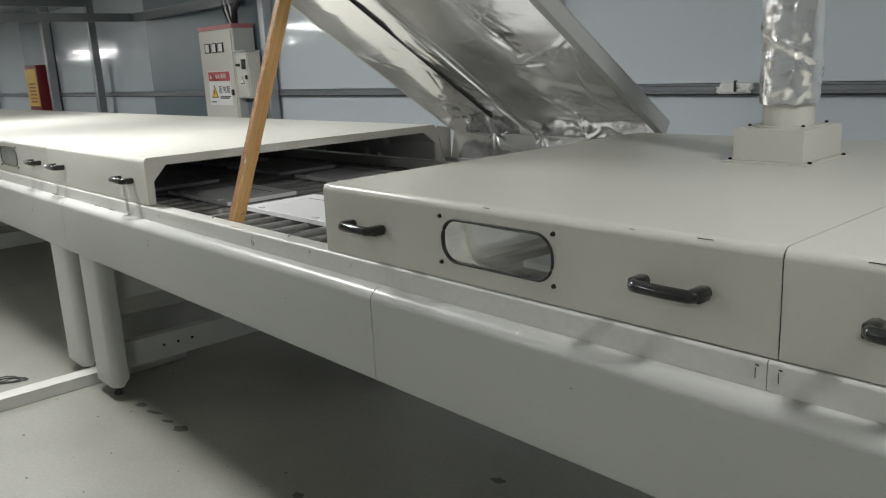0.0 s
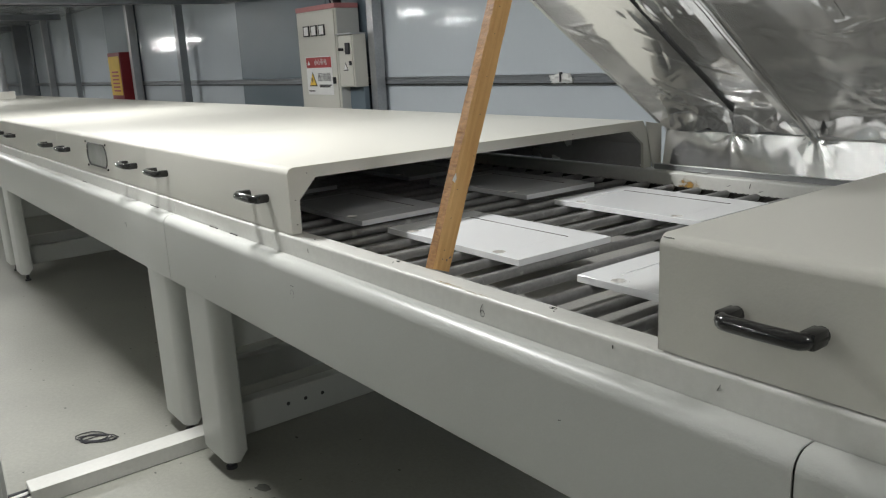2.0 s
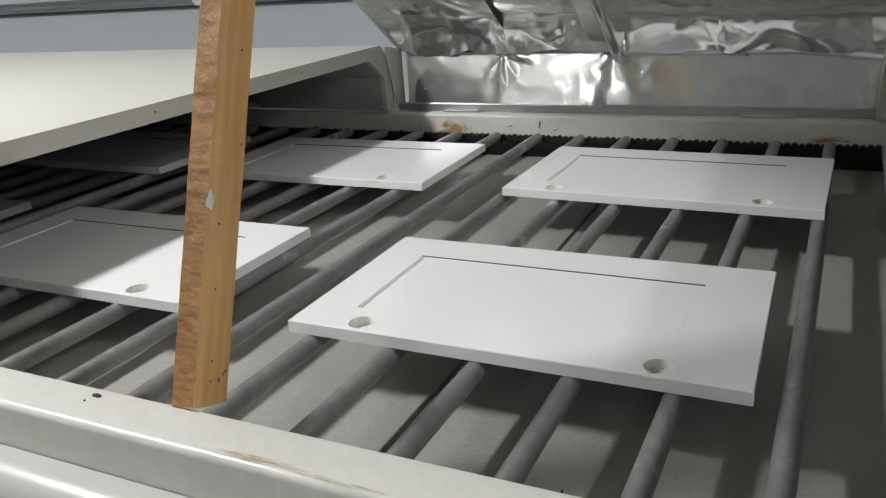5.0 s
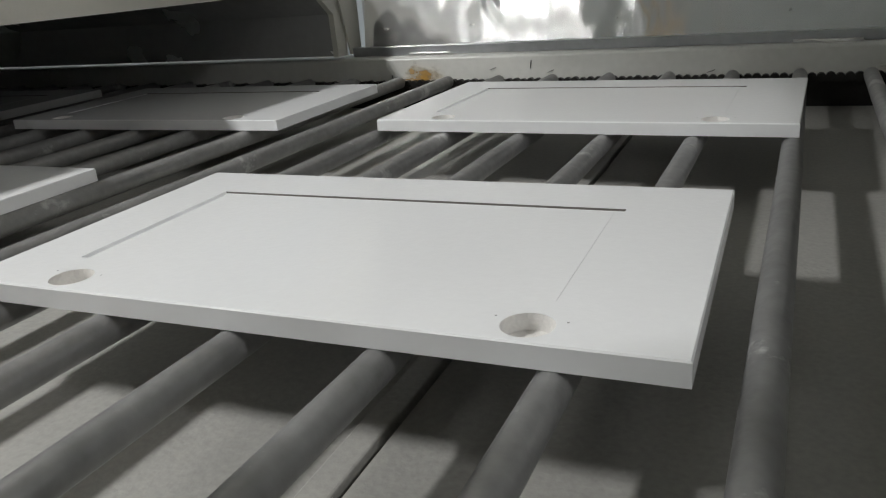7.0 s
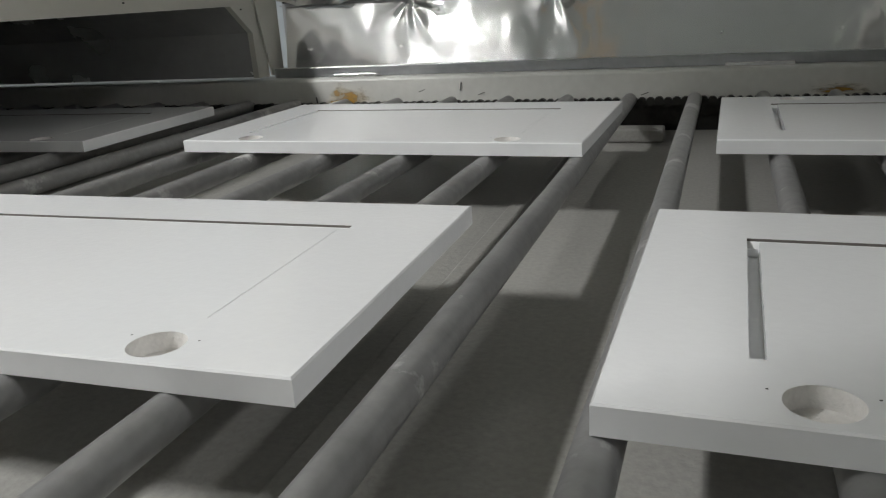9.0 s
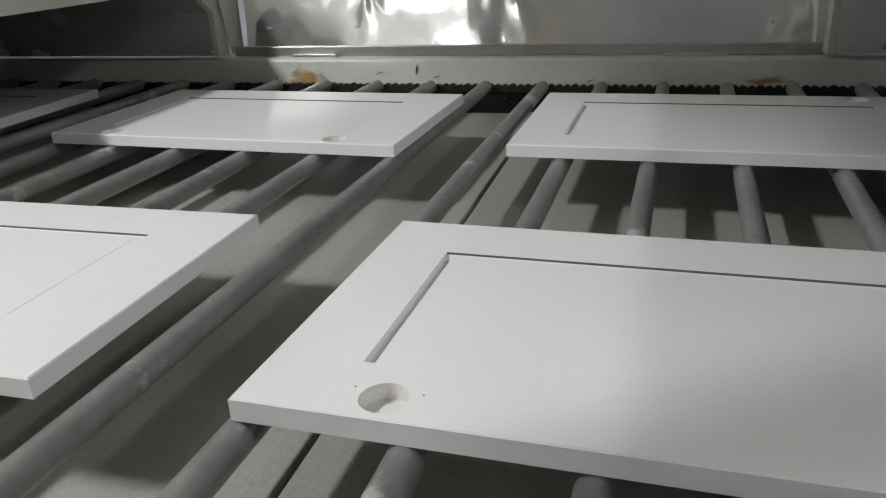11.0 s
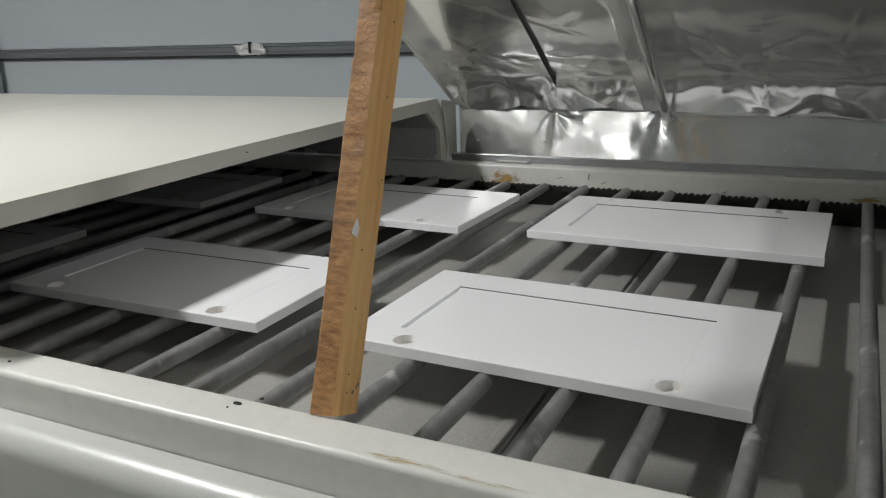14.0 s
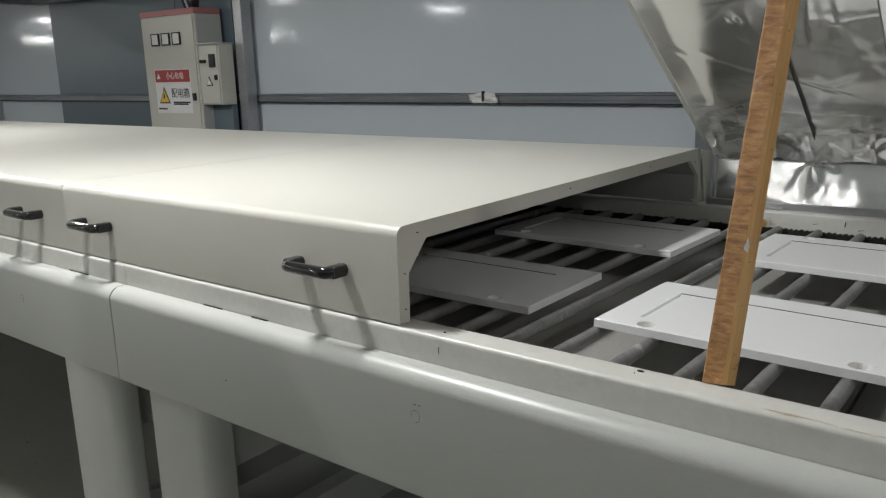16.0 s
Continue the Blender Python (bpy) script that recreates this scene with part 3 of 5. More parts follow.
def rod_mesh(seed):
    """A thin steel rod along y, with the dents and scuffs of use."""
    bm = bmesh.new()
    seg = 20
    prof = [(0.02, 0.006), (0.02, R_ROD - 0.001), (0.0215, R_ROD)] + [(0.1 + 0.085 * k, R_ROD) for k in range(17)] + [(1.4735, R_ROD), (1.475, R_ROD - 0.001), (1.475, 0.0055), (1.492, 0.0055)]
    rings = []
    for y, r in prof:
        c = Vector((0.0010 * noise.noise(Vector((seed, y * 2.0, 0))), 0, 0.0007 * noise.noise(Vector((seed, y * 2.0, 9)))))
        rings.append([bm.verts.new(c + Vector((r * math.cos(2 * math.pi * k / seg) + SKEW * (y - 0.6), y, r * math.sin(2 * math.pi * k / seg)))) for k in range(seg)])
    for a, b in zip(rings, rings[1:]):
        for k in range(seg):
            bm.faces.new((a[k], b[k], b[(k + 1) % seg], a[(k + 1) % seg]))
    bm.faces.new(rings[0])
    bm.faces.new(rings[-1][::-1])
    bmesh.ops.recalc_face_normals(bm, faces=list(bm.faces))
    me = bpy.data.meshes.new("rod")
    bm.to_mesh(me)
    bm.free()
    me.materials.append(M_ROLLER)
    for f in me.polygons:
        f.use_smooth = True
    me.set_sharp_from_angle(angle=radians(40))
    return me


bm = bmesh.new()
bmesh.ops.create_cone(bm, cap_ends=True, segments=10, radius1=0.0034, radius2=0.0034, depth=0.003)
PIN = bpy.data.meshes.new("pin_hole")
bm.to_mesh(PIN)
bm.free()
PIN.materials.append(M_INK)

carrier = thing("rod_belt", pose(0, 0, 0), "moving belt of dull grey steel rods on a drive chain", "conveyor belt")
RODS = [rod_mesh(q * 3.7) for q in range(6)]
for k in range(-42, 38):
    ob = new("rod", RODS[(k * 5) % 6])
    ob.parent = carrier
    ob.matrix_basis = pose(1.1385 + PITCH * k, 0, Z_ROD)
    ob["label"] = "dull grey steel rod"
    if k in (1, 2):
        pin = new("pin_hole", PIN)
        pin.parent = ob
        pin.matrix_basis = pose(SKEW * (0.084 - 0.6), 0.084, R_ROD - 0.0012)
bm = bmesh.new()
link = []
for k in range(10):
    a = 2 * math.pi * k / 10
    link.append((0.0088 * math.cos(a), 0.0088 * math.sin(a)))
verts, faces = [], []
x, q = -3.8, 0
while x < 5.4:
    o = len(verts)
    dz = 0.001 * math.sin(q * 2.3)
    for yy in (1.487, 1.500):
        verts += [(x + a, yy, B - 0.0600 + b + dz) for a, b in link]
    faces += [tuple(o + i for i in range(10)), tuple(o + 19 - i for i in range(10))]
    faces += [(o + i, o + 10 + i, o + 10 + (i + 1) % 10, o + (i + 1) % 10) for i in range(10)]
    x, q = x + 0.0159, q + 1
me = bpy.data.meshes.new("drive_chain")
me.from_pydata(verts, [], faces)
me.materials.append(M_BLACK)
ob = new("drive_chain", me)
ob.parent = carrier
tagged(ob, "greasy black drive chain", kind="stuff")

# ---------------------------------------------------------------- boards on the rollers
TOP = B - 0.0230
THICK = 0.0170


def board_mesh(w, d, cups_far):
    """A primed cabinet door lying face down: routed slots on three sides and two hinge cups."""
    bm = bmesh.new()
    hw = 0.0085
    cup_x, cup_r, cs = (0.099, w - 0.099), 0.0175, 0.0195
    cy = d - 0.0225 if cups_far else 0.0225
    sx0, sx1 = 0.068, w - 0.083
    sy0, sy1 = 0.062, d - 0.072
    xs = sorted({0, sx0, sx0 + hw, sx1 - hw, sx1, w, cup_x[0] - cs, cup_x[0] + cs, cup_x[1] - cs, cup_x[1] + cs})
    ys = sorted({0, sy0, sy1 - hw, sy1 - 0.0007, sy1, d, cy - cs, cy + cs})

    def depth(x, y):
        # narrow strip at the far edge, coloured dark as the slot's shadow line
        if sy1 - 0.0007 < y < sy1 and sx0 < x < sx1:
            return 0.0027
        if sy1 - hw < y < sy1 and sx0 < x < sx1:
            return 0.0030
        if sy0 < y < sy1 and (sx0 < x < sx0 + hw):
            return 0.0115
        if sy0 < y < sy1 and (sx1 - hw < x < sx1):
            return 0.0003
        return 0.0

    def hh(h, y):
        # the far slot's floor climbs gently to the dark line, tilted to look brighter
        return -0.0052 + 0.0036 * (y - sy1 + hw) / hw if abs(h + 0.0030) < 1e-6 else h

    def quad(*co):
        return bm.faces.new([bm.verts.new(c) for c in co])

    cells = {}
    for i in range(len(xs) - 1):
        for j in range(len(ys) - 1):
            mx, my = (xs[i] + xs[i + 1]) / 2, (ys[j] + ys[j + 1]) / 2
            cup = next((c for c in cup_x if abs(mx - c) < cs and abs(my - cy) < cs), None)
            h = -depth(mx, my)
            cells[i, j] = h
            if cup is None:
                h0, h1 = hh(h, ys[j]), hh(h, ys[j + 1])
                f = quad((xs[i], ys[j], h0), (xs[i + 1], ys[j], h0), (xs[i + 1], ys[j + 1], h1), (xs[i], ys[j + 1], h1))
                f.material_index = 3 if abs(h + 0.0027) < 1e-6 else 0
    for (i, j), h in cells.items():
        for di, dj in ((1, 0), (0, 1)):
            g = cells.get((i + di, j + dj))
            if g is None or abs(g - h) < 1e-6:
                continue
            if di:
                x = xs[i + 1]
                f = quad((x, ys[j], hh(h, ys[j])), (x, ys[j + 1], hh(h, ys[j + 1])), (x, ys[j + 1], hh(g, ys[j + 1])), (x, ys[j], hh(g, ys[j])))
            else:
                y = ys[j + 1]
                f = quad((xs[i], y, hh(h, y)), (xs[i + 1], y, hh(h, y)), (xs[i + 1], y, hh(g, y)), (xs[i], y, hh(g, y)))
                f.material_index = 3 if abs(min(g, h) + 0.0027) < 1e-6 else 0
    for c in cup_x:
        n = 32
        sq, ci = [], []
        for k in range(n):
            a = 2 * math.pi * k / n
            ca, sa = math.cos(a), math.sin(a)
            m = max(abs(ca), abs(sa))
            sq.append(bm.verts.new((c + cs * ca / m, cy + cs * sa / m, 0)))
            ci.append(bm.verts.new((c + cup_r * ca, cy + cup_r * sa, 0)))
        for k in range(n):
            k2 = (k + 1) % n
            bm.faces.new((sq[k], sq[k2], ci[k2], ci[k]))
        for sgn in (-1, 1):
            r = bmesh.ops.create_circle(bm, cap_ends=True, segments=8, radius=0.0008)
            bmesh.ops.translate(bm, verts=r["verts"], vec=(c + sgn * 0.0235, cy + (-0.008 if cups_far else 0.008), 0.0003))
            for f in {f for v in r["verts"] for f in v.link_faces}:
                f.material_index = 2
    # sides with a softened arris, and the underside
    e, t = 0.0012, THICK
    o = [(0, 0), (w, 0), (w, d), (0, d)]
    g = [(-e, -e), (w + e, -e), (w + e, d + e), (-e, d + e)]
    for k in range(4):
        a, b, c, dd = o[k], o[(k + 1) % 4], g[(k + 1) % 4], g[k]
        quad((*a, 0), (*dd, -e), (*c, -e), (*b, 0))
        quad((*dd, -e), (*dd, -t), (*c, -t), (*c, -e))
    quad(*[(*p, -t) for p in g[::-1]])
    bmesh.ops.remove_doubles(bm, verts=list(bm.verts), dist=0.00005)
    bmesh.ops.recalc_face_normals(bm, faces=list(bm.faces))
    me = bpy.data.meshes.new("cabinet_door")
    bm.to_mesh(me)
    bm.free()
    for m in (M_BOARD, M_RAW, M_INK, M_SHADE_SCORCH):
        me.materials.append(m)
    return me


def cup_mesh():
    """The bored bowl of a hinge cup."""
    bm = bmesh.new()
    n, r = 32, 0.0175
    rings = [[bm.verts.new((q * math.cos(2 * math.pi * k / n), q * math.sin(2 * math.pi * k / n), z)) for k in range(n)]
             for q, z in ((r + 0.0002, -0.0002), (r, -0.0008), (r, -0.0120), (r - 0.0015, -0.0125), (0.004, -0.0122))]
    for a, b in zip(rings, rings[1:]):
        for k in range(n):
            bm.faces.new((a[k], a[(k + 1) % n], b[(k + 1) % n], b[k]))
    bm.faces.new(rings[-1])
    me = bpy.data.meshes.new("hinge_cup")
    bm.to_mesh(me)
    bm.free()
    me.materials.append(M_RAW)
    for f in me.polygons:
        f.use_smooth = True
    me.set_sharp_from_angle(angle=radians(40))
    return me


CUP = cup_mesh()


BOARDS = []
near_x = [-2.45, -1.715, -0.985, -0.257, 0.516, 1.2475, 1.985, 2.72]
far_x = [-2.36, -1.635, -0.905, -0.188, 0.571, 1.307, 2.04, 2.77]
cup_variants = {}


def board(x, y, w, d, far_cups, turn):
    key = (w, d, far_cups)
    if key not in cup_variants:
        cup_variants[key] = board_mesh(w, d, far_cups)
    ob = new("cabinet_door", cup_variants[key])
    tagged(ob, "white primed cabinet door with routed slots and hinge cups, on rollers", "board", "white boards on the conveyor")
    ob.matrix_basis = pose(x, y, TOP, 0, 0, turn)
    for cx in (0.099, w - 0.099):
        c = new("hinge_cup", CUP)
        c.parent = ob
        c.matrix_basis = pose(cx, d - 0.0225 if far_cups else 0.0225, 0)
        c["label"] = "raw bored hinge cup"
    BOARDS.append((ob, x, y, turn))


for k, xn in enumerate(near_x):
    board(xn, 0.268 if k == 5 else 0.264, 0.578, 0.336, False, (0.3, -0.2, 0.2, 0.1, -0.1, -1.9, -0.6, 0.2)[k])
for k, xf in enumerate(far_x):
    board(xf, 0.915 if k in (4, 5) else 0.908, 0.58, 0.352, k >= 5, (0.2, 0.1, -0.3, 0.2, -2.1, -1.5, 0.1, 0.0)[k])

# ---------------------------------------------------------------- hood covers
H_TOP, H_FACE, H_BACK = B + 0.192, -0.040, 1.548
HOOD_OUT = [(H_FACE, B + 0.003), (H_FACE, H_TOP), (H_BACK - 0.055, H_TOP), (H_BACK, H_TOP - 0.075), (H_BACK, B + 0.002)]


def handle(parent, x, z):
    """A black plastic bow handle on a hood's front: two square arms and a thick bar with tight elbows."""
    w, out = 0.062, 0.045
    y = H_FACE
    pts = [(x - w, y + 0.001, z), (x - w, y - 0.030, z), (x - w + 0.002, y - 0.038, z), (x - w + 0.007, y - 0.0435, z), (x - w + 0.016, y - out, z),
           (x, y - out - 0.001, z), (x + w - 0.016, y - out, z), (x + w - 0.007, y - 0.0435, z), (x + w - 0.002, y - 0.038, z), (x + w, y - 0.030, z), (x + w, y + 0.001, z)]
    h = part("handle", tube(pts, 0.0122, 16), M_DARK, parent, "glossy black bow handle", smooth="auto")
    for q in (-1, 1):
        part("elbow", box(x + q * w - 0.0118, x + q * w + 0.0118, y - 0.040, y - 0.0004, z - 0.0125, z + 0.0125, 0.0045), M_DARK, h, smooth="auto")
    return h


def stadium(x0, x1, z0, z1, n=10):
    r = (z1 - z0) / 2 * 0.92
    pts = []
    for cx, cz, a0 in ((x1 - r, z1 - r, 0), (x0 + r, z1 - r, 90), (x0 + r, z0 + r, 180), (x1 - r, z0 + r, 270)):
        for k in range(n + 1):
            a = radians(a0 + 90 * k / n)
            pts.append((cx + r * math.cos(a), cz + r * math.sin(a)))
    return pts


def hood(x0, x1, handles, window=None, ring_left=False, ring_right=False, clear=False):
    """One cover of the oven: a folded shell with a lining, rings at open ends, handles and perhaps a window."""
    t = thing("oven_hood", pose(0, 0, 0), "cream enamelled oven hood section with black bow handles", "hood", "oven hood sections")
    prof = thick_line(HOOD_OUT, [0, 0.020, 0.01, 0.008, 0], -0.003, 6)
    a, b = x0 + (0.0 if ring_left else 0.0015), x1 - (0.0 if ring_right else 0.0015)
    if window is None:
        part("shell", extrude_x(prof, a, b), M_CREAM, t, smooth="auto")
    else:
        wx0, wx1, wz0, wz1 = window
        line = rounded(HOOD_OUT, [0, 0.020, 0.01, 0.008, 0], 6)
        part("shell", extrude_x(thick_line([(H_FACE + 0.0, H_TOP - 0.02)] + HOOD_OUT[1:], [0, 0.0195, 0.01, 0.008, 0], -0.003, 6), a, b), M_CREAM, t, smooth="auto")
        # front sheet with a rounded window cut through it
        bm = bmesh.new()
        hole = stadium(wx0, wx1, wz0, wz1)
        mx, mz = (wx0 + wx1) / 2, (wz0 + wz1) / 2
        z0, z1 = B + 0.003, H_TOP - 0.0202
        rings = {}
        for y in (H_FACE, H_FACE + 0.003):
            inner = [bm.verts.new((p[0], y, p[1])) for p in hole]
            outer = []
            for p in hole:
                dx, dz = p[0] - mx, p[1] - mz
                k = min(((b - mx) if dx > 0 else (mx - a)) / max(abs(dx), 1e-6), ((z1 - mz) if dz > 0 else (mz - z0)) / max(abs(dz), 1e-6))
                outer.append(bm.verts.new((mx + dx * k, y, mz + dz * k)))
            corners = [bm.verts.new((cx, y, cz)) for cx, cz in ((b, z1), (a, z1), (a, z0), (b, z0))]
            rings[y] = inner
            n = len(hole)
            for i in range(n):
                j = (i + 1) % n
                oi, oj = outer[i], outer[j]
                extra = []
                same = abs(oi.co.x - oj.co.x) < 1e-6 or abs(oi.co.z - oj.co.z) < 1e-6
                if not same:
                    cx = oi.co.x if abs(oi.co.x - a) < 1e-5 or abs(oi.co.x - b) < 1e-5 else oj.co.x
                    cz = oi.co.z if abs(oi.co.z - z0) < 1e-5 or abs(oi.co.z - z1) < 1e-5 else oj.co.z
                    extra = [next(c for c in corners if abs(c.co.x - cx) < 1e-4 and abs(c.co.z - cz) < 1e-4)]
                bm.faces.new([inner[i], inner[j], oj] + extra + [oi])
        i0, i1 = rings[H_FACE], rings[H_FACE + 0.003]
        for i in range(len(hole)):
            j = (i + 1) % len(hole)
            bm.faces.new((i0[i], i0[j], i1[j], i1[i]))
        bmesh.ops.delete(bm, geom=[v for v in bm.verts if not v.link_faces], context="VERTS")
        bmesh.ops.recalc_face_normals(bm, faces=list(bm.faces))
        part("front_sheet", bm, M_CREAM, t)
        win = part("window_seal", tube([(p[0], H_FACE - 0.001, p[1]) for p in stadium(wx0, wx1, wz0, wz1) + [stadium(wx0, wx1, wz0, wz1)[0]]], 0.0034, 8, caps=False), M_RUBBER, t,
                   "black rubber window seal", smooth=True)
        bm = bmesh.new()
        for y in (H_FACE + 0.001, H_FACE + 0.004):
            f = bm.faces.new([bm.verts.new((p[0], y, p[1])) for p in hole])
        bmesh.ops.recalc_face_normals(bm, faces=list(bm.faces))
        pane = part("pane", bm, M_GLASS if clear else M_PANE_GREY, win, "clear oval pane" if clear else "opaque grey pane")
        pane.visible_shadow = False
        for bx in (wx0 - 0.006, wx1 + 0.002):
            for bz in (wz0 - 0.005, wz1 + 0.004):
                bolt(t, bx, H_FACE, bz, r=0.006, h=0.006)
    # dark lining inside
    lin = [(H_FACE + 0.035, B + 0.004), (H_FACE + 0.035, B + 0.10), (H_FACE + 0.085, B + 0.160), (1.425, B + 0.160), (1.50, B + 0.10), (1.505, B + 0.006)]
    if window is not None:
        lin = lin[2:]
    part("lining", extrude_x(thick_line(lin, [0] * len(lin), 0.002), a + 0.012, b - 0.012), M_LINING, t, "dark inner lining")
    for flag, xe, s in ((ring_left, x0, 1), (ring_right, x1, -1)):
        if not flag:
            continue
        outer = rounded([(H_FACE + 0.0032, B + 0.004), (H_FACE + 0.0032, H_TOP - 0.0032), (H_BACK - 0.056, H_TOP - 0.0032), (H_BACK - 0.0034, H_TOP - 0.077), (H_BACK - 0.0034, B + 0.004)], [0, 0.017, 0.008, 0.006, 0], 6)
        inner = [Vector(p) for p in ((H_FACE + 0.031, B + 0.003), (H_FACE + 0.032, B + 0.097), (H_FACE + 0.088, B + 0.157), (1.425, B + 0.157), (1.50, B + 0.10), (1.503, B + 0.003))]
        part("end_ring", extrude_x([tuple(p) for p in outer] + [tuple(p) for p in inner[::-1]], xe + 0.0012 * s, xe + 0.014 * s), M_CREAM, t, smooth=False)
    for hx in handles:
        handle(t, hx, B + 0.094)
    return t


X_A, X_B = -0.466, 0.787        # the open bay


def dot(parent, x, y, z, r=0.0013):
    part("screw", tube([(x - 0.002, y, z), (x + 0.0022, y, z)], r, 8), M_INK, parent)


hood_left = hood(-1.70, X_A, (-0.67, -1.53), ring_right=True)
for dy, dz in ((0.616, 0.176), (1.462, 0.15), (-0.022, 0.10), (0.02, 0.172), (1.10, 0.174), (-0.022, 0.03)):
    dot(hood_left, X_A, dy, B + dz)
hood(-3.22, -1.70, (-1.90, -3.02), window=(-2.60, -2.27, B + 0.045, B + 0.150))
hood(-4.72, -3.22, (-3.42, -4.50))
hood(-6.22, -4.72, (-4.92, -6.0), window=(-5.62, -5.29, B + 0.045, B + 0.150))
hood(-7.72, -6.22, (-6.42, -7.5))
hood(-9.22, -7.72, (-7.92, -9.0))
hood(-10.72, -9.22, (-9.42, -10.5))
hood(-12.3, -10.72, (-10.92, -12.1))
hood_right = hood(X_B, 2.09, (0.985, 1.895), window=(1.277, 1.613, B + 0.048, B + 0.150), ring_left=True, clear=True)
hood_far = hood(2.09, 3.5, (2.30, 3.3))
hood(3.5, 5.0, (3.72, 4.8))

# scuffs along the worn front edge of the hood, and marks on the apron
for xs, w, dz in ((2.24, 0.05, 0.0), (2.30, 0.025, -0.004), (1.95, 0.03, 0.001), (1.42, 0.02, 0.0), (1.80, 0.012, -0.003), (0.80, 0.02, -0.002)):
    pts = [(xs + w * (k / 5 - 0.5), H_FACE + 0.0055 + 0.0006 * math.sin(k * 2.1), H_TOP - 0.0052 + dz * 0.2) for k in range(6)]
    part("scuff", tube(pts, 0.0009, 5), M_OIL, hood_right if xs < 2.09 else hood_far, "dark scuff")
for xa, za in ((-0.388, -0.141), (-1.913, -0.159)):
    arc = [(xa + 0.010 * math.cos(a * 0.42), Y_FACE - 0.0003, B + za + 0.012 * math.sin(a * 0.42)) for a in range(-4, 9)]
    part("pen_stroke", tube(arc, 0.00035, 5), M_GREY, conveyor)
for xa, za in ((-0.392, -0.118), (-0.381, -0.118), (0.62, -0.16), (-0.95, -0.2), (1.7, -0.14)):
    part("scuff", tube([(xa, Y_FACE - 0.0003, B + za), (xa + 0.006, Y_FACE - 0.0003, B + za + 0.001)], 0.0009, 5), M_GREY, conveyor)

# flue with its base box on the hood
flue = thing("exhaust_flue", pose(1.62, 0.985, H_TOP), "cream flue box with a foil-wrapped pipe, on the oven hood", "flue")
part("base_box", box(-0.10, 0.10, -0.122, 0.122, 0.003, 0.092, 0.002), M_CREAM, flue)
part("flange", box(-0.125, 0.125, -0.147, 0.147, 0.0003, 0.003), M_CREAM, flue)
part("collar", cyl(0, 0, 0.092, 0.20, 0.069, 36), M_CREAM, flue, "white pipe collar", smooth="auto")
part("flange", cyl(0, 0, 0.0922, 0.0965, 0.092, 36), M_CREAM, flue, smooth="auto")


def foil_pipe(parent, r, z0, z1, name="foil_wrap"):
    bm = bmesh.new()
    seg, n = 72, int((z1 - z0) / 0.009)
    rings = []
    for j in range(n + 1):
        z = z0 + (z1 - z0) * j / n
        ring = []
        for k in range(seg):
            a = 2 * math.pi * k / seg
            spiral = (a / (2 * math.pi) + z * 4.0) % 1.0
            rr = r + 0.003 * noise.noise(Vector((math.cos(a) * 3, math.sin(a) * 3, z * 22))) + 0.0022 * noise.noise(Vector((math.cos(a) * 9, math.sin(a) * 9, z * 60))) + 0.0012 * noise.noise(Vector((math.cos(a) * 17, math.sin(a) * 17, z * 120)))
            rr += 0.0045 * (1 if spiral < 0.06 else 0)
            ring.append(bm.verts.new((rr * math.cos(a), rr * math.sin(a), z + (0.006 * noise.noise(Vector((math.cos(a) * 2, math.sin(a) * 2, 7))) if j == 0 else 0))))
        rings.append(ring)
    for p, q in zip(rings, rings[1:]):
        for k in range(seg):
            bm.faces.new((p[k], p[(k + 1) % seg], q[(k + 1) % seg], q[k]))
    return part(name, bm, M_FOIL, parent, "crinkled foil pipe wrap", smooth=True)


foil_pipe(flue, 0.079, 0.155, CEIL_HIGH - H_TOP - 0.003)
for sx in (-1, 1):
    for sy in (-1, 1):
        bolt(flue, sx * 0.113, sy * 0.11, 0.003, "z", 0.007, 0.006)
        bolt(flue, sx * 0.075, sy * 0.075, 0.0965, "z", 0.006, 0.006)

far_flue = thing("exhaust_flue", pose(-10.6, 0.9, H_TOP), "white flue pipe with a base box, far along the oven", "flue")
part("base_box", box(-0.14, 0.14, -0.14, 0.14, 0.0005, 0.10, 0.003), M_CREAM, far_flue)
part("pipe", cyl(0, 0, 0.10, CEIL - H_TOP - 0.003, 0.09, 28), M_STEEL, far_flue, smooth="auto")

# ---------------------------------------------------------------- open lid with foil lining
LID_Y, LID_Z, LID_A = 1.60, B + 0.172, 33.9
back = thing("foil_back_panel", pose(0, 0, 0), "bright foil-faced upright panel behind the rollers", "panel")


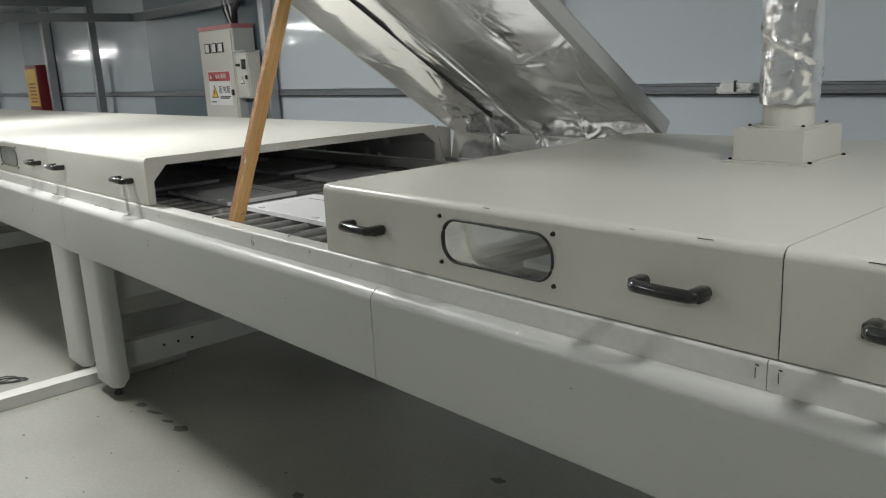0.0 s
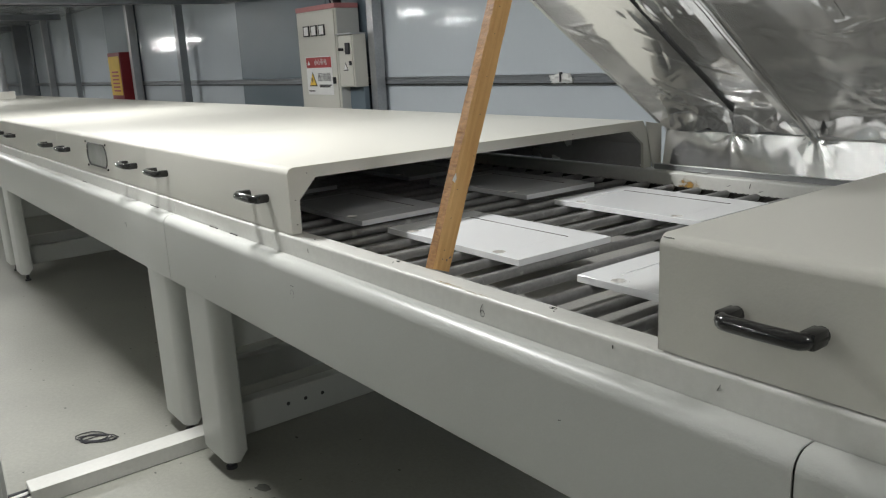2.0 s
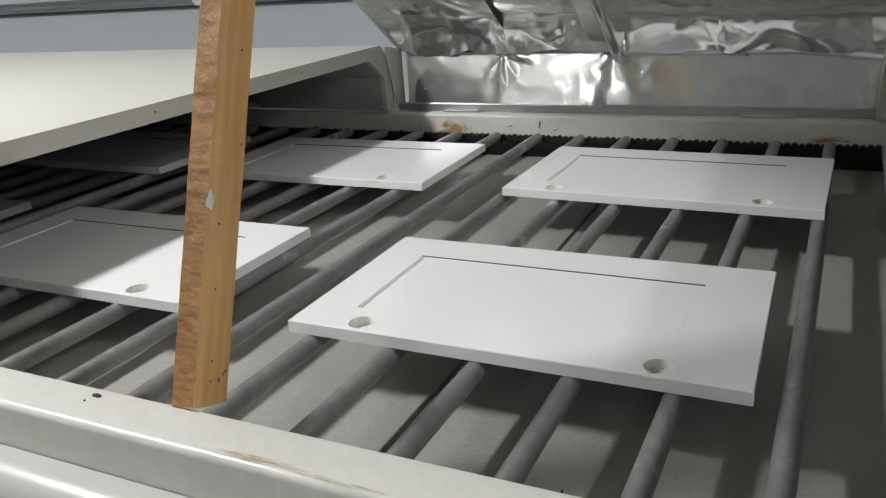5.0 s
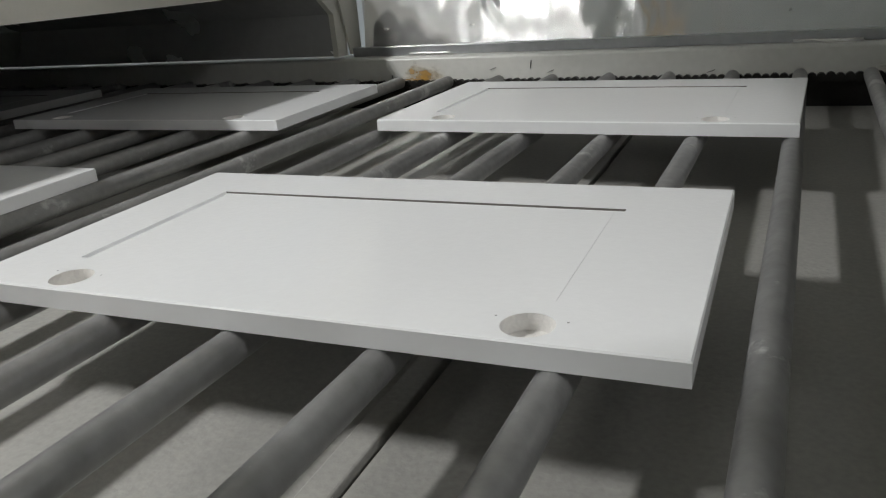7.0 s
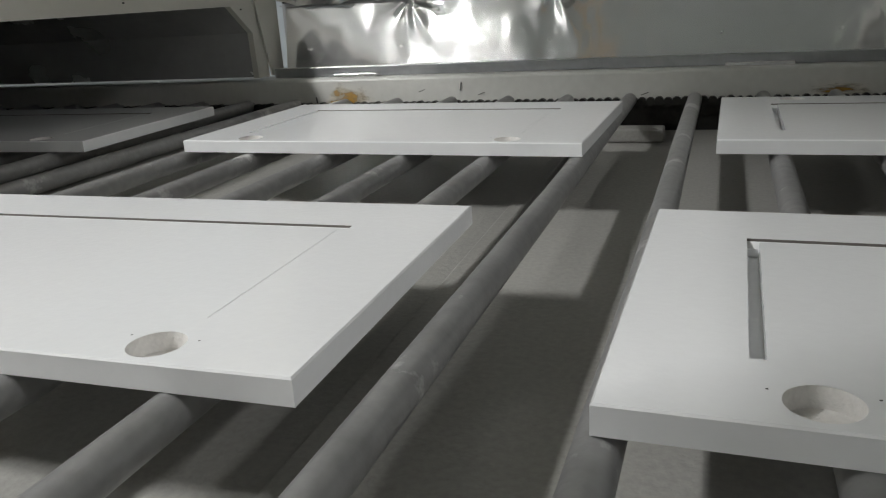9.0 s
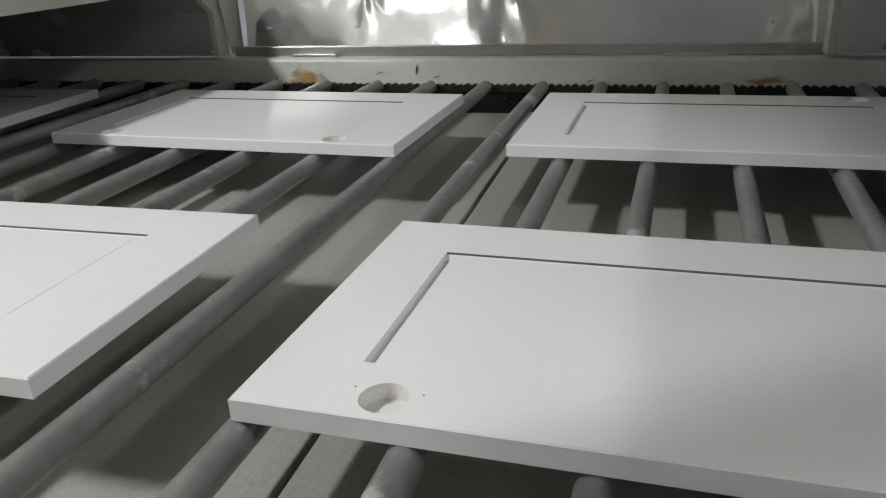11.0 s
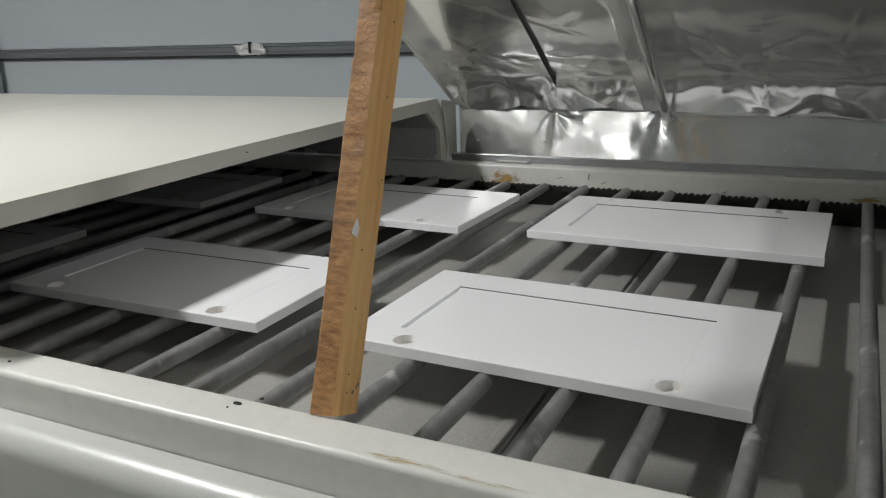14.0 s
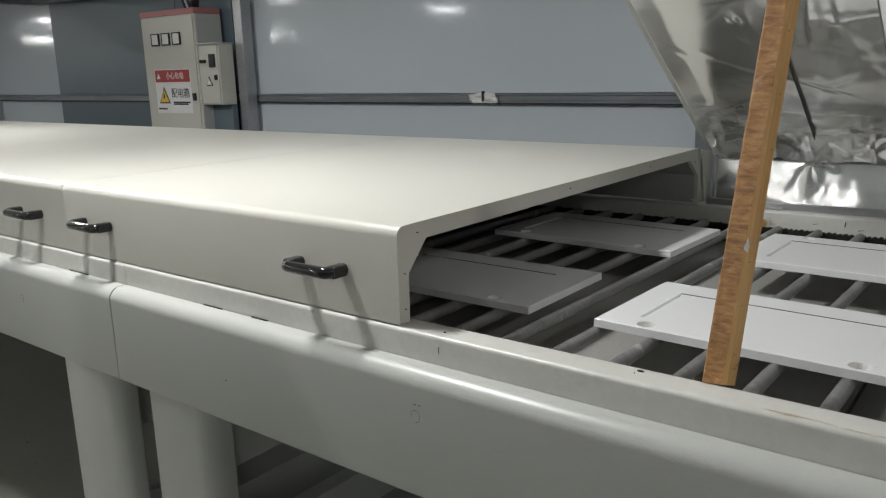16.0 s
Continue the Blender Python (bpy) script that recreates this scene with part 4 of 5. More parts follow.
def crumpled(x0, x1, d0, d1, nx, ny, amp, seed, fine=1.0, dents=(), streak=0.0):
    """A foil sheet in its own plane (x, depth) with dents and creases along z."""
    bm = bmesh.new()
    grid = []
    for j in range(ny + 1):
        row = []
        for i in range(nx + 1):
            x, d = x0 + (x1 - x0) * i / nx, d0 + (d1 - d0) * j / ny
            p = Vector((x * 2.6 + seed, d * 1.5, seed * 0.7))
            crease = abs(noise.noise(p * 2.1 + Vector((5, 1, 2))))
            crease = max(0.0, 0.16 - crease) / 0.16
            tear = max(0.0, 0.07 - abs(noise.noise(p * 3.6 * fine + Vector((1, 8, 3))))) / 0.07
            calm = 0.5 + 0.5 * noise.noise(p * 0.9 + Vector((9, 9, 9)))
            near = max(0.0, 1 - d / 0.45)
            dent = 0.0
            for kx, kd, ks in dents:
                q = math.hypot(x - kx, d - kd)
                a = math.atan2(d - kd, x - kx)
                dent += ks * math.exp(-q / 0.07) * (0.45 + 1.1 * noise.noise(Vector((math.cos(a) * 2.3 + kx * 9, math.sin(a) * 2.3, q * 9 + kx * 31)))) / amp
            h = dent + 0.75 * noise.noise(p) + (0.05 if streak else 0.22) * crease * calm + (0.04 if streak else 0.16) * tear * (calm + near) + 0.34 * near * abs(noise.noise(p * 5.3 * fine)) + 0.10 * near * noise.noise(p * 11.0)
            if not streak:
                pleat = Vector((x * 4.5 + seed, d * 5.5, seed))
                fold = max(0.0, 0.2 - abs(noise.noise(pleat))) + 0.5 * max(0.0, 0.16 - abs(noise.noise(pleat * 1.9 + Vector((3, 1, 4)))))
                h += (0.7 + 4.4 * max(0.0, 1 - d / 0.24)) * fold * (0.3 + calm)
            h += streak * (noise.noise(Vector((x * 6 + seed, d * 5.0, 2))) + 0.35 * noise.noise(Vector((x * 15, d * 9, seed))))
            row.append(bm.verts.new((x, d, h * amp)))
        grid.append(row)
    for j in range(ny):
        for i in range(nx):
            bm.faces.new((grid[j][i], grid[j][i + 1], grid[j + 1][i + 1], grid[j + 1][i]))
    return bm


def shards(u, v, seed):
    """Flat triangles between random heights: the facets of crushed foil."""
    a = math.floor(u)
    b = math.floor(v)
    fu, fv = u - a, v - b

    def hgt(i, j):
        return noise.cell(Vector((i + 0.5, j + 0.5, seed + 0.5)))

    if fu + fv < 1:
        h0 = hgt(a, b)
        return h0 + fu * (hgt(a + 1, b) - h0) + fv * (hgt(a, b + 1) - h0)
    h1 = hgt(a + 1, b + 1)
    return h1 + (1 - fu) * (hgt(a, b + 1) - h1) + (1 - fv) * (hgt(a + 1, b) - h1)


def foil_sheet(x0, x1, d0, d1, nx, ny, seed, lift=0.0):
    """A smooth foil sheet: slow swells, straight creases of limited length, and shards pressed in near the hinge."""
    rnd = random.Random(seed)
    creases = []
    for k in range(46):
        near = k % 3 != 0
        creases.append((rnd.uniform(x0, x1), d0 + (d1 - d0) * (rnd.random() ** 2.6 * 0.45 if near else rnd.random()), rnd.uniform(0, math.pi), rnd.uniform(0.03, 0.09) if near else rnd.uniform(0.06, 0.22),
                        rnd.uniform(0.010, 0.028), rnd.choice((-1, 1)) * rnd.uniform(0.0008, 0.0032) * (1.4 if near else 0.8)))
    verts, faces = [], []
    for j in range(ny + 1):
        d = d0 + (d1 - d0) * (j / ny) ** 1.25
        for i in range(nx + 1):
            x = x0 + (x1 - x0) * i / nx
            p = Vector((x * 2.2 + seed, d * 2.0, seed * 0.7))
            h = lift - 0.044 + 0.007 * noise.noise(p) + 0.0025 * noise.noise(p * 2.7)
            near = max(0.0, 1 - d / 0.30)
            wx, wd = x + 0.020 * noise.noise(p * 4.3), d + 0.020 * noise.noise(p * 4.3 + Vector((7, 7, 7)))
            loose = max(0.0, min(1.0, 0.55 + 1.5 * noise.noise(Vector((x * 4.2, d * 5.0, seed * 1.3)))))
            # the hood's chamfer, upright at the hinge when the lid stands open
            h += 0.060 * max(0.0, 1 - d / (0.074 + 0.020 * noise.noise(Vector((x * 4.0, 3, seed))))) ** 1.5
            h += near * near * (0.35 + 0.65 * loose) * 0.015 * shards(wx * 13 + wd * 5, wd * 21 - wx * 3, seed) + (0.1 + near) * loose * 0.0026 * shards(wx * 31 - wd * 9, wd * 37, seed + 4)
            h += 0.007 * loose * shards(wx * 4.1 + wd * 1.7, wd * 4.6 - wx * 1.1, seed + 9)
            for cx, cd, a, ln, w, amp in creases:
                ux, ud = x - cx, d - cd
                if abs(ux) > 2.2 * ln or abs(ud) > 2.2 * ln:
                    continue
                u, v = ux * math.cos(a) + ud * math.sin(a), -ux * math.sin(a) + ud * math.cos(a)
                h += amp * math.exp(-(u / ln) ** 2) * max(0.0, 1 - abs(v) / w)
            verts.append((x, d, max(h, -0.0575)))
    for j in range(ny):
        for i in range(nx):
            o = j * (nx + 1) + i
            faces.append((o, o + 1, o + nx + 2, o + nx + 1))
    bm = bmesh.new()
    vs = [bm.verts.new(c) for c in verts]
    for f in faces:
        bm.faces.new([vs[q] for q in f])
    return bm


BACKTURN = pose(0, 1.586, B + 0.012, 79.0, 0, 0)
part("foil_face", crumpled(-0.44, 0.80, 0.0, 0.142, 260, 44, 0.0045, 3.1, 0.7, ((-0.142, 0.140, 0.006), (0.168, 0.142, 0.004)), 0.22), M_FOIL_FLAT, back, smooth=True, at=BACKTURN)
part("backing", box(-0.46, 0.82, 1.630, 1.642, B - 0.002, B + 0.168), M_STEEL, back)
part("bottom_strip", box(-0.455, 0.815, 1.552, 1.572, B - 0.0025, B + 0.0175, 0.001), M_STEEL, back, "grey metal strip at the foot")
part("top_strip", box(-0.45, 0.81, 1.600, 1.622, B + 0.149, B + 0.152), M_STEEL, back)
for xr in (-0.382, -0.167, 0.16, 0.492, 0.70):
    bolt(back, xr, 1.586, B + 0.056, r=0.0030, h=0.003, name="rivet", mat=M_FOIL)
part("cheek", extrude_x([(1.552, B + 0.004), (1.604, B + 0.004), (1.604, B + 0.17), (1.506, B + 0.186)], X_A + 0.002, X_A + 0.006), M_CREAM, back, "cream folded end sheet")
part("hinge_leaf", box(-0.30, -0.20, 1.530, 1.551, B - 0.0025, B + 0.0045, 0.001), M_FOIL, back, "worn hinge leaf")
part("hinge_leaf", box(0.50, 0.62, 1.530, 1.551, B - 0.0025, B + 0.0045, 0.001), M_FOIL, back, "worn hinge leaf")

lid = thing("open_hood", Matrix.Translation((0, LID_Y, LID_Z)) @ Matrix.Rotation(radians(180 - LID_A), 4, "X"), "propped-open oven hood section lined with crinkled foil", "hood")
# in the lid's space: y runs up from the hinge, z points to the outside below
LID_L = 1.58
part("outer_sheet", box(X_A - 0.004, X_B + 0.05, 0.0, LID_L, -0.062, -0.059), M_CREAM, lid)
part("liner", foil_sheet(X_A + 0.013, -0.128, 0.0, LID_L - 0.02, 80, 230, 2), M_FOIL, lid, "crinkled foil liner", smooth=True)
part("liner", foil_sheet(-0.132, 0.46, -0.004, LID_L - 0.02, 130, 230, 5, 0.002), M_FOIL, lid, "crinkled foil liner", smooth=True)
part("liner", foil_sheet(0.43, X_B + 0.012, 0.0, LID_L - 0.02, 90, 230, 9, 0.008), M_FOIL, lid, "overlapping foil sheet", smooth=True)
for xa, xb in ((X_A - 0.004, X_A + 0.012), (X_B + 0.012, X_B + 0.050)):
    part("side_rim", box(xa, xb, 0.0, LID_L, -0.0585, 0.004, 0.003), M_CABG, lid, "pale grey side rim")
part("front_wall", box(X_A - 0.004, X_B + 0.05, LID_L + 0.001, LID_L + 0.004, -0.062, 0.13), M_CREAM, lid)
for xa, xb in ((X_A + 0.0122, X_A + 0.0138), (X_B + 0.0102, X_B + 0.0118)):
    part("foil_edge", box(xa, xb, 0.0, LID_L, -0.0575, 0.002), M_FOIL, lid, "foil lapped over the rim's inside")
# a lengthwise channel, bright on one face
ch = [(0.128, -0.045), (0.128, 0.034), (0.134, 0.040), (0.196, 0.040), (0.202, 0.034), (0.202, -0.045)]
bm = bmesh.new()
n = 60
rings = []
for j in range(n + 1):
    y = 0.035 + (LID_L - 0.06) * j / n
    rings.append([bm.verts.new((cx + 0.0012 * noise.noise(Vector((cx * 20, y * 9, 3))), y, cz + 0.002 * noise.noise(Vector((cx * 30, y * 14, 9))))) for cx, cz in ch])
for a, b in zip(rings, rings[1:]):
    for k in range(len(ch) - 1):
        bm.faces.new((a[k], a[k + 1], b[k + 1], b[k]))
part("channel", bm, M_FOIL, lid, "foil-wrapped channel", smooth="auto")
part("conduit", tube([(0.192 + 0.003 * noise.noise(Vector((0, k * 0.9, 1))), 0.018 + 0.05 * k, 0.046) for k in range(31)], 0.0150, 14), M_BRIGHT, lid, "shiny foil-wrapped conduit", smooth=True)
part("seam_gap", box(-0.1315, -0.1285, 0.03, LID_L - 0.3, -0.050, -0.031), M_RUBBER, lid, "dark gap between foil sheets")
for xr, yr in ((0.165, 0.30), (0.165, 0.6)):
    bolt(lid, xr, yr, 0.040, "z", 0.004, 0.004, "rivet", M_STEEL)
# the ragged dark joint at the hinge
bm = bmesh.new()
pts_a, pts_b = [], []
for k in range(80):
    x = X_A + 0.02 + (X_B - X_A) * k / 79
    w = 0.002 + 0.006 * max(0, noise.noise(Vector((x * 5, 2, 4))))
    pts_a.append(bm.verts.new((x, 1.606, B + 0.155 + 0.001)))
    pts_b.append(bm.verts.new((x, 1.6055, B + 0.157 + w)))
for k in range(79):
    bm.faces.new((pts_a[k], pts_a[k + 1], pts_b[k + 1], pts_b[k]))
part("joint_gap", bm, M_RUBBER, back)


def knot(x, y, z, seed):
    """A wire knot with torn foil round it."""
    t = thing("wire_knot", pose(x, y, z), "twisted wire tie in torn foil at the hinge", "tie", "wire ties at the hinge")
    rnd = random.Random(seed)
    bm = bmesh.new()
    for k in range(5):
        pts = [(0.016 * math.cos(a * 0.8 + k) + rnd.uniform(-0.004, 0.004), 0.006 * math.sin(a * 1.1 + k), 0.014 * math.sin(a * 0.8 + k * 1.7)) for a in range(8)]
        tube(pts, 0.0013, 5, bm)
    part("wire", bm, M_STEEL, t, smooth=True)
    bm = bmesh.new()
    for k in range(9):
        c = Vector((rnd.uniform(-0.025, 0.025), rnd.uniform(-0.008, 0.0), rnd.uniform(-0.02, 0.02)))
        vs = [bm.verts.new(c + Vector((rnd.uniform(-0.016, 0.016), rnd.uniform(-0.008, 0.004), rnd.uniform(-0.012, 0.012)))) for _ in range(4)]
        bm.faces.new(vs[:3])
        bm.faces.new((vs[1], vs[2], vs[3]))
    part("foil_scrap", bm, M_FOIL, t)


knot(-0.142, 1.598, B + 0.158, 1)
knot(0.168, 1.600, B + 0.160, 2)
cable = tagged(part("white_cable", tube([(0.155, 1.601, B + 0.147), (0.3, 1.599, B + 0.147), (0.47, 1.599, B + 0.148), (0.50, 1.597, B + 0.150), (0.6, 1.592, B + 0.150), (0.7, 1.587, B + 0.143), (0.80, 1.58, B + 0.13)], 0.0062, 10), M_WHITE, smooth=True),
               "white round cable along the hinge of the lid", "cable")
for xc in (0.16, 0.488):
    part("cable_clip", box(xc - 0.007, xc + 0.007, 1.590, 1.620, B + 0.138, B + 0.158, 0.002), M_STEEL, cable, "metal cable clip")

# ---------------------------------------------------------------- wooden prop


def prop():
    base, way = Vector((0.1130, 0.0312, B - 0.0055)), Vector((0.004, 0.3398, 0.9404)).normalized()
    length = 1.03
    z = way
    x = Vector((1, -0.05, 0))
    x = (x - z * x.dot(z)).normalized()
    y = z.cross(x)
    bm = bmesh.new()
    # an uneven sawn batten with one shallow rebate along its front
    outline = [(-0.018, -0.021), (-0.0155, -0.023), (0.0, -0.0225), (0.0130, -0.023), (0.018, -0.0165), (0.018, 0.0), (0.018, 0.020), (0.015, 0.023), (-0.015, 0.023), (-0.018, 0.020)]
    n = 140
    rings = []
    for j in range(n + 1):
        s = length * j / n
        ring = []
        for k, (px, py) in enumerate(outline):
            q = Vector((px, py, s * 0.35))
            px2 = px + 0.0010 * noise.noise(Vector((k, s * 14, 1)))
            py2 = py + 0.0010 * noise.noise(Vector((k, s * 14, 5)))
            if k in (0, 1) and s > 0.27:
                px2 += 0.005 * max(0.0, noise.noise(Vector((7.0, s * 30, 2.0))) - 0.1)
            if k in (2, 3):
                bite = max(0, noise.noise(Vector((3.0 + k, s * 46, 8.0))) - 0.12) * (0.006 if s > 0.3 else 0.0025)
                py2 += bite
            ring.append(bm.verts.new((px2, py2, s + (0.0025 * px / 0.026 if j == 0 else 0))))
        rings.append(ring)
    m = len(outline)
    for a, b in zip(rings, rings[1:]):
        for k in range(m):
            f = bm.faces.new((a[k], a[(k + 1) % m], b[(k + 1) % m], b[k]))
            f.material_index = 1 if k in (0, 1, 2) else 0
    bm.faces.new(rings[0][::-1])
    bm.faces.new(rings[-1])
    bmesh.ops.recalc_face_normals(bm, faces=list(bm.faces))
    frame_m = Matrix((x, y, z)).transposed().to_4x4()
    ob = part("wooden_prop", bm, (M_PINE, M_PINE_ROUGH), smooth="auto")
    ob.matrix_basis = Matrix.Translation(base) @ frame_m
    tagged(ob, "rough sawn pine batten propping the lid open", "batten")
    own = bmesh.new()
    for px, py, r in ((0.0184, 0.006, 0.0024), (0.0184, 0.012, 0.0018), (0.0184, -0.006, 0.0015), (0.0184, 0.015, 0.0020)):
        c = bmesh.ops.create_circle(own, cap_ends=True, segments=8, radius=r)
        bmesh.ops.rotate(own, verts=c["verts"], matrix=Matrix.Rotation(radians(90), 3, "Y"))
        bmesh.ops.translate(own, verts=c["verts"], vec=(px, py, 0.022 + 0.9 * abs(py)))
    part("scorch_mark", own, M_SHADE_SCORCH, ob, "dark scorched specks")
    # nail dents and a torn splinter
    rnd = random.Random(8)
    for k in range(9):
        own = bmesh.new()
        bmesh.ops.create_cone(own, cap_ends=True, segments=8, radius1=0.0010, radius2=0.0010, depth=0.001)
        bmesh.ops.rotate(own, verts=list(own.verts), matrix=Matrix.Rotation(radians(90), 3, "Y"))
        part("knot_hole", own, M_GREY, ob, at=pose(0.0183, rnd.uniform(-0.012, 0.014), 0.03 + 0.085 * k + rnd.uniform(-0.02, 0.02)))
    own = bmesh.new()
    vs = [own.verts.new(c) for c in ((0.0115, -0.0242, 0.207), (0.0165, -0.0200, 0.203), (0.0178, -0.0185, 0.213), (0.0150, -0.0218, 0.226), (0.0125, -0.0240, 0.213))]
    own.faces.new(vs)
    part("splinter", own, M_TAPE, ob, "pale torn splinter")


prop()

# ---------------------------------------------------------------- switch cabinet and the wall's things


def plate(x0, x1, z0, z1, y, mat, name, parent, label="", t=0.003):
    return part(name, box(x0, x1, y - t, y - 0.0004, z0, z1), mat, parent, label)


cab = thing("switch_cabinet", pose(0, 0, 0), "beige steel switch cabinet with meters and a warning sign", "cabinet")
CY = 2.85
part("body", box(-5.80, -5.06, CY, 3.10, 0.0, B + 0.95, 0.004), M_CAB, cab)
part("side_sheet", box(-5.0595, -5.055, CY + 0.01, 3.098, 0.02, B + 0.945), M_CABG, cab, "darker grey cabinet side")
part("top_band", box(-5.81, -5.055, CY - 0.006, 3.10, B + 0.951, B + 0.995, 0.002), M_PINK, cab, "faded red top band")
part("door", box(-5.785, -5.075, CY - 0.014, CY - 0.0005, 0.08, B + 0.94, 0.003), M_CAB, cab)
for k in range(3):
    xm = -5.59 + 0.148 * k
    mt = part("meter", box(xm - 0.055, xm + 0.055, CY - 0.03, CY - 0.0145, B + 0.715, B + 0.815, 0.003), M_INK, cab, "black framed panel meter")
    part("meter_face", box(xm - 0.035, xm + 0.047, CY - 0.032, CY - 0.0303, B + 0.725, B + 0.805), M_SIGN, mt, "white meter face")
part("door_lock", box(-5.125, -5.10, CY - 0.04, CY - 0.0145, B + 0.27, B + 0.33, 0.004), M_GREY, cab, "dark cabinet lock")
sg = plate(-5.66, -5.16, B + 0.165, B + 0.525, CY - 0.014, M_SIGN, "warning_sign", cab, "white warning sign with a red heading")
plate(-5.65, -5.17, B + 0.42, B + 0.518, CY - 0.0165, M_SIGNRED, "heading", sg, "red heading band")


def text_part(words, x, y, z, size, mat, parent, stretch=1.0):
    cu = bpy.data.curves.new("lettering", "FONT")
    cu.body, cu.size, cu.align_x, cu.align_y, cu.extrude = words, size, "CENTER", "CENTER", 0.0006
    ob = new("lettering_source", cu)
    dg = bpy.context.evaluated_depsgraph_get()
    me = bpy.data.meshes.new_from_object(ob.evaluated_get(dg))
    bpy.data.objects.remove(ob)
    me.materials.clear()
    me.materials.append(mat)
    o = new("lettering", me)
    o.parent = parent
    o.matrix_basis = Matrix.Translation((x, y, z)) @ Matrix.Rotation(radians(90), 4, "X") @ Matrix.Diagonal((stretch, 1, 1, 1))
    return o


text_part("\u914d\u7535\u7bb1", -5.315, CY - 0.0175, B + 0.325, 0.085, M_INK, sg)
text_part("\u6ce8\u610f\u5c0f\u5fc3\u89e6\u7535"[0:0] + "\u5c0f\u5fc3\u6709\u7535", -5.37, CY - 0.0205, B + 0.468, 0.062, M_SIGN, sg)
for k, (xa, xb, z) in enumerate(((-5.42, -5.19, 0.255), (-5.42, -5.22, 0.24), (-5.64, -5.52, 0.20))):
    plate(xa, xb, B + z - 0.006, B + z + 0.006, CY - 0.0165, M_INK, "small_print", sg)


def triangle(x, z, s, y, mat, name, parent, label=""):
    bm = bmesh.new()
    f = [bm.verts.new((x + s * a, y, z + s * b)) for a, b in ((-0.5, -0.42), (0.5, -0.42), (0, 0.45))]
    g = [bm.verts.new((v.co.x, y + 0.002, v.co.z)) for v in f]
    bm.faces.new(f)
    bm.faces.new(g[::-1])
    for i in range(3):
        j = (i + 1) % 3
        bm.faces.new((f[i], g[i], g[j], f[j]))
    bmesh.ops.recalc_face_normals(bm, faces=list(bm.faces))
    return part(name, bm, mat, parent, label)


triangle(-5.54, B + 0.31, 0.155, CY - 0.0195, M_INK, "triangle_border", sg)
triangle(-5.54, B + 0.307, 0.125, CY - 0.0222, M_YELLOW, "triangle", sg, "yellow warning triangle")
plate(-5.548, -5.534, B + 0.285, B + 0.325, CY - 0.0226, M_INK, "bolt_mark", sg)
triangle(-5.60, B + 0.468, 0.05, CY - 0.0205, M_SIGN, "heading_triangle", sg)

sub = thing("control_box", pose(0, 0, 0), "small beige control box fixed beside the switch cabinet", "control box")
SY = 2.86
part("body", box(-5.052, -4.80, SY, 3.0, B + 0.235, B + 0.705, 0.004), M_CAB, sub)
part("door", box(-5.042, -4.81, SY - 0.012, SY - 0.0005, B + 0.245, B + 0.695, 0.003), M_CAB, sub)
part("rain_cap", box(-5.052, -4.79, SY - 0.03, 3.0, B + 0.706, B + 0.716), M_STEEL, sub)
part("gauge", box(-4.90, -4.835, SY - 0.03, SY - 0.0125, B + 0.53, B + 0.63, 0.003), M_GREY, sub, "grey dial gauge")
for k in range(2):
    part("lamp_button", tube([(-5.01 + 0.045 * k, SY - 0.028, B + 0.575), (-5.01 + 0.045 * k, SY - 0.0125, B + 0.575)], 0.014, 14), M_INK, sub, "black push button")
part("box_lock", box(-4.845, -4.82, SY - 0.03, SY - 0.0125, B + 0.43, B + 0.47, 0.003), M_GREY, sub)
triangle(-4.93, B + 0.42, 0.085, SY - 0.0145, M_INK, "triangle_border", sub)
triangle(-4.93, B + 0.418, 0.06, SY - 0.0175, M_SIGN, "triangle", sub)
# dark sheet stands in for the shaded opening below the box
part("dark_gap_sheet", box(-5.05, -4.80, 2.95, 3.0, 0.0, B + 0.234), M_BLUE, sub)
# cables rising from the cabinet
cables = tagged(part("cable_bundle", tube([(-5.25, 3.0, B + 0.99), (-5.2, 2.98, B + 1.15), (-5.05, 2.96, B + 1.22), (-4.9, 2.96, B + 1.35), (-4.9, 2.96, CEIL - 0.01)], 0.035, 12), M_GREY, smooth=True),
                "black cables rising from the switch cabinet", "cables")
for k in range(4):
    part("wire", tube([(-5.35 + 0.03 * k, 2.99, B + 0.99), (-5.38 + 0.05 * k, 2.95, B + 1.15), (-5.42 + 0.04 * k, 2.96, B + 1.3), (-5.4 + 0.03 * k, 2.96, CEIL - 0.01)], 0.009, 8), M_WHITE if k % 2 else M_GREY, cables)

fire = thing("fire_box", pose(0, 0, 0), "red steel box with a yellow notice, against the wall", "fire box")
part("body", box(-12.62, -11.98, 2.88, 3.12, 0.0, B + 0.78, 0.005), M_RED, fire)
part("notice", box(-12.60, -12.02, 2.872, 2.8795, B + 0.10, B + 0.72), M_YELLOW, fire, "yellow notice")
for k in range(6):
    plate(-12.46, -12.11, B + 0.16 + 0.06 * k, B + 0.185 + 0.06 * k, 2.872, M_SIGNRED, "notice_line", fire)

# ---------------------------------------------------------------- floor things
trunk = thing("cable_trunking", pose(-1.415, -0.69, 0), "galvanised cable trunking lying on the floor", "trunking")
part("channel", box(-0.046, 0.046, 0.0, 1.1, 0.0, 0.058, 0.002), M_RAIL, trunk)
part("cover", box(-0.049, 0.049, 0.002, 1.1, 0.0585, 0.0605), M_RAIL, trunk)
for k in range(4):
    part("cable_end", tube([(-0.03 + 0.02 * k, 0.01, 0.03), (-0.03 + 0.02 * k, -0.05, 0.03 - 0.003 * k), (-0.045 + 0.022 * k, -0.12, 0.022)], 0.009, 8), M_WHITE if k % 2 else M_GREY, trunk, smooth=True)
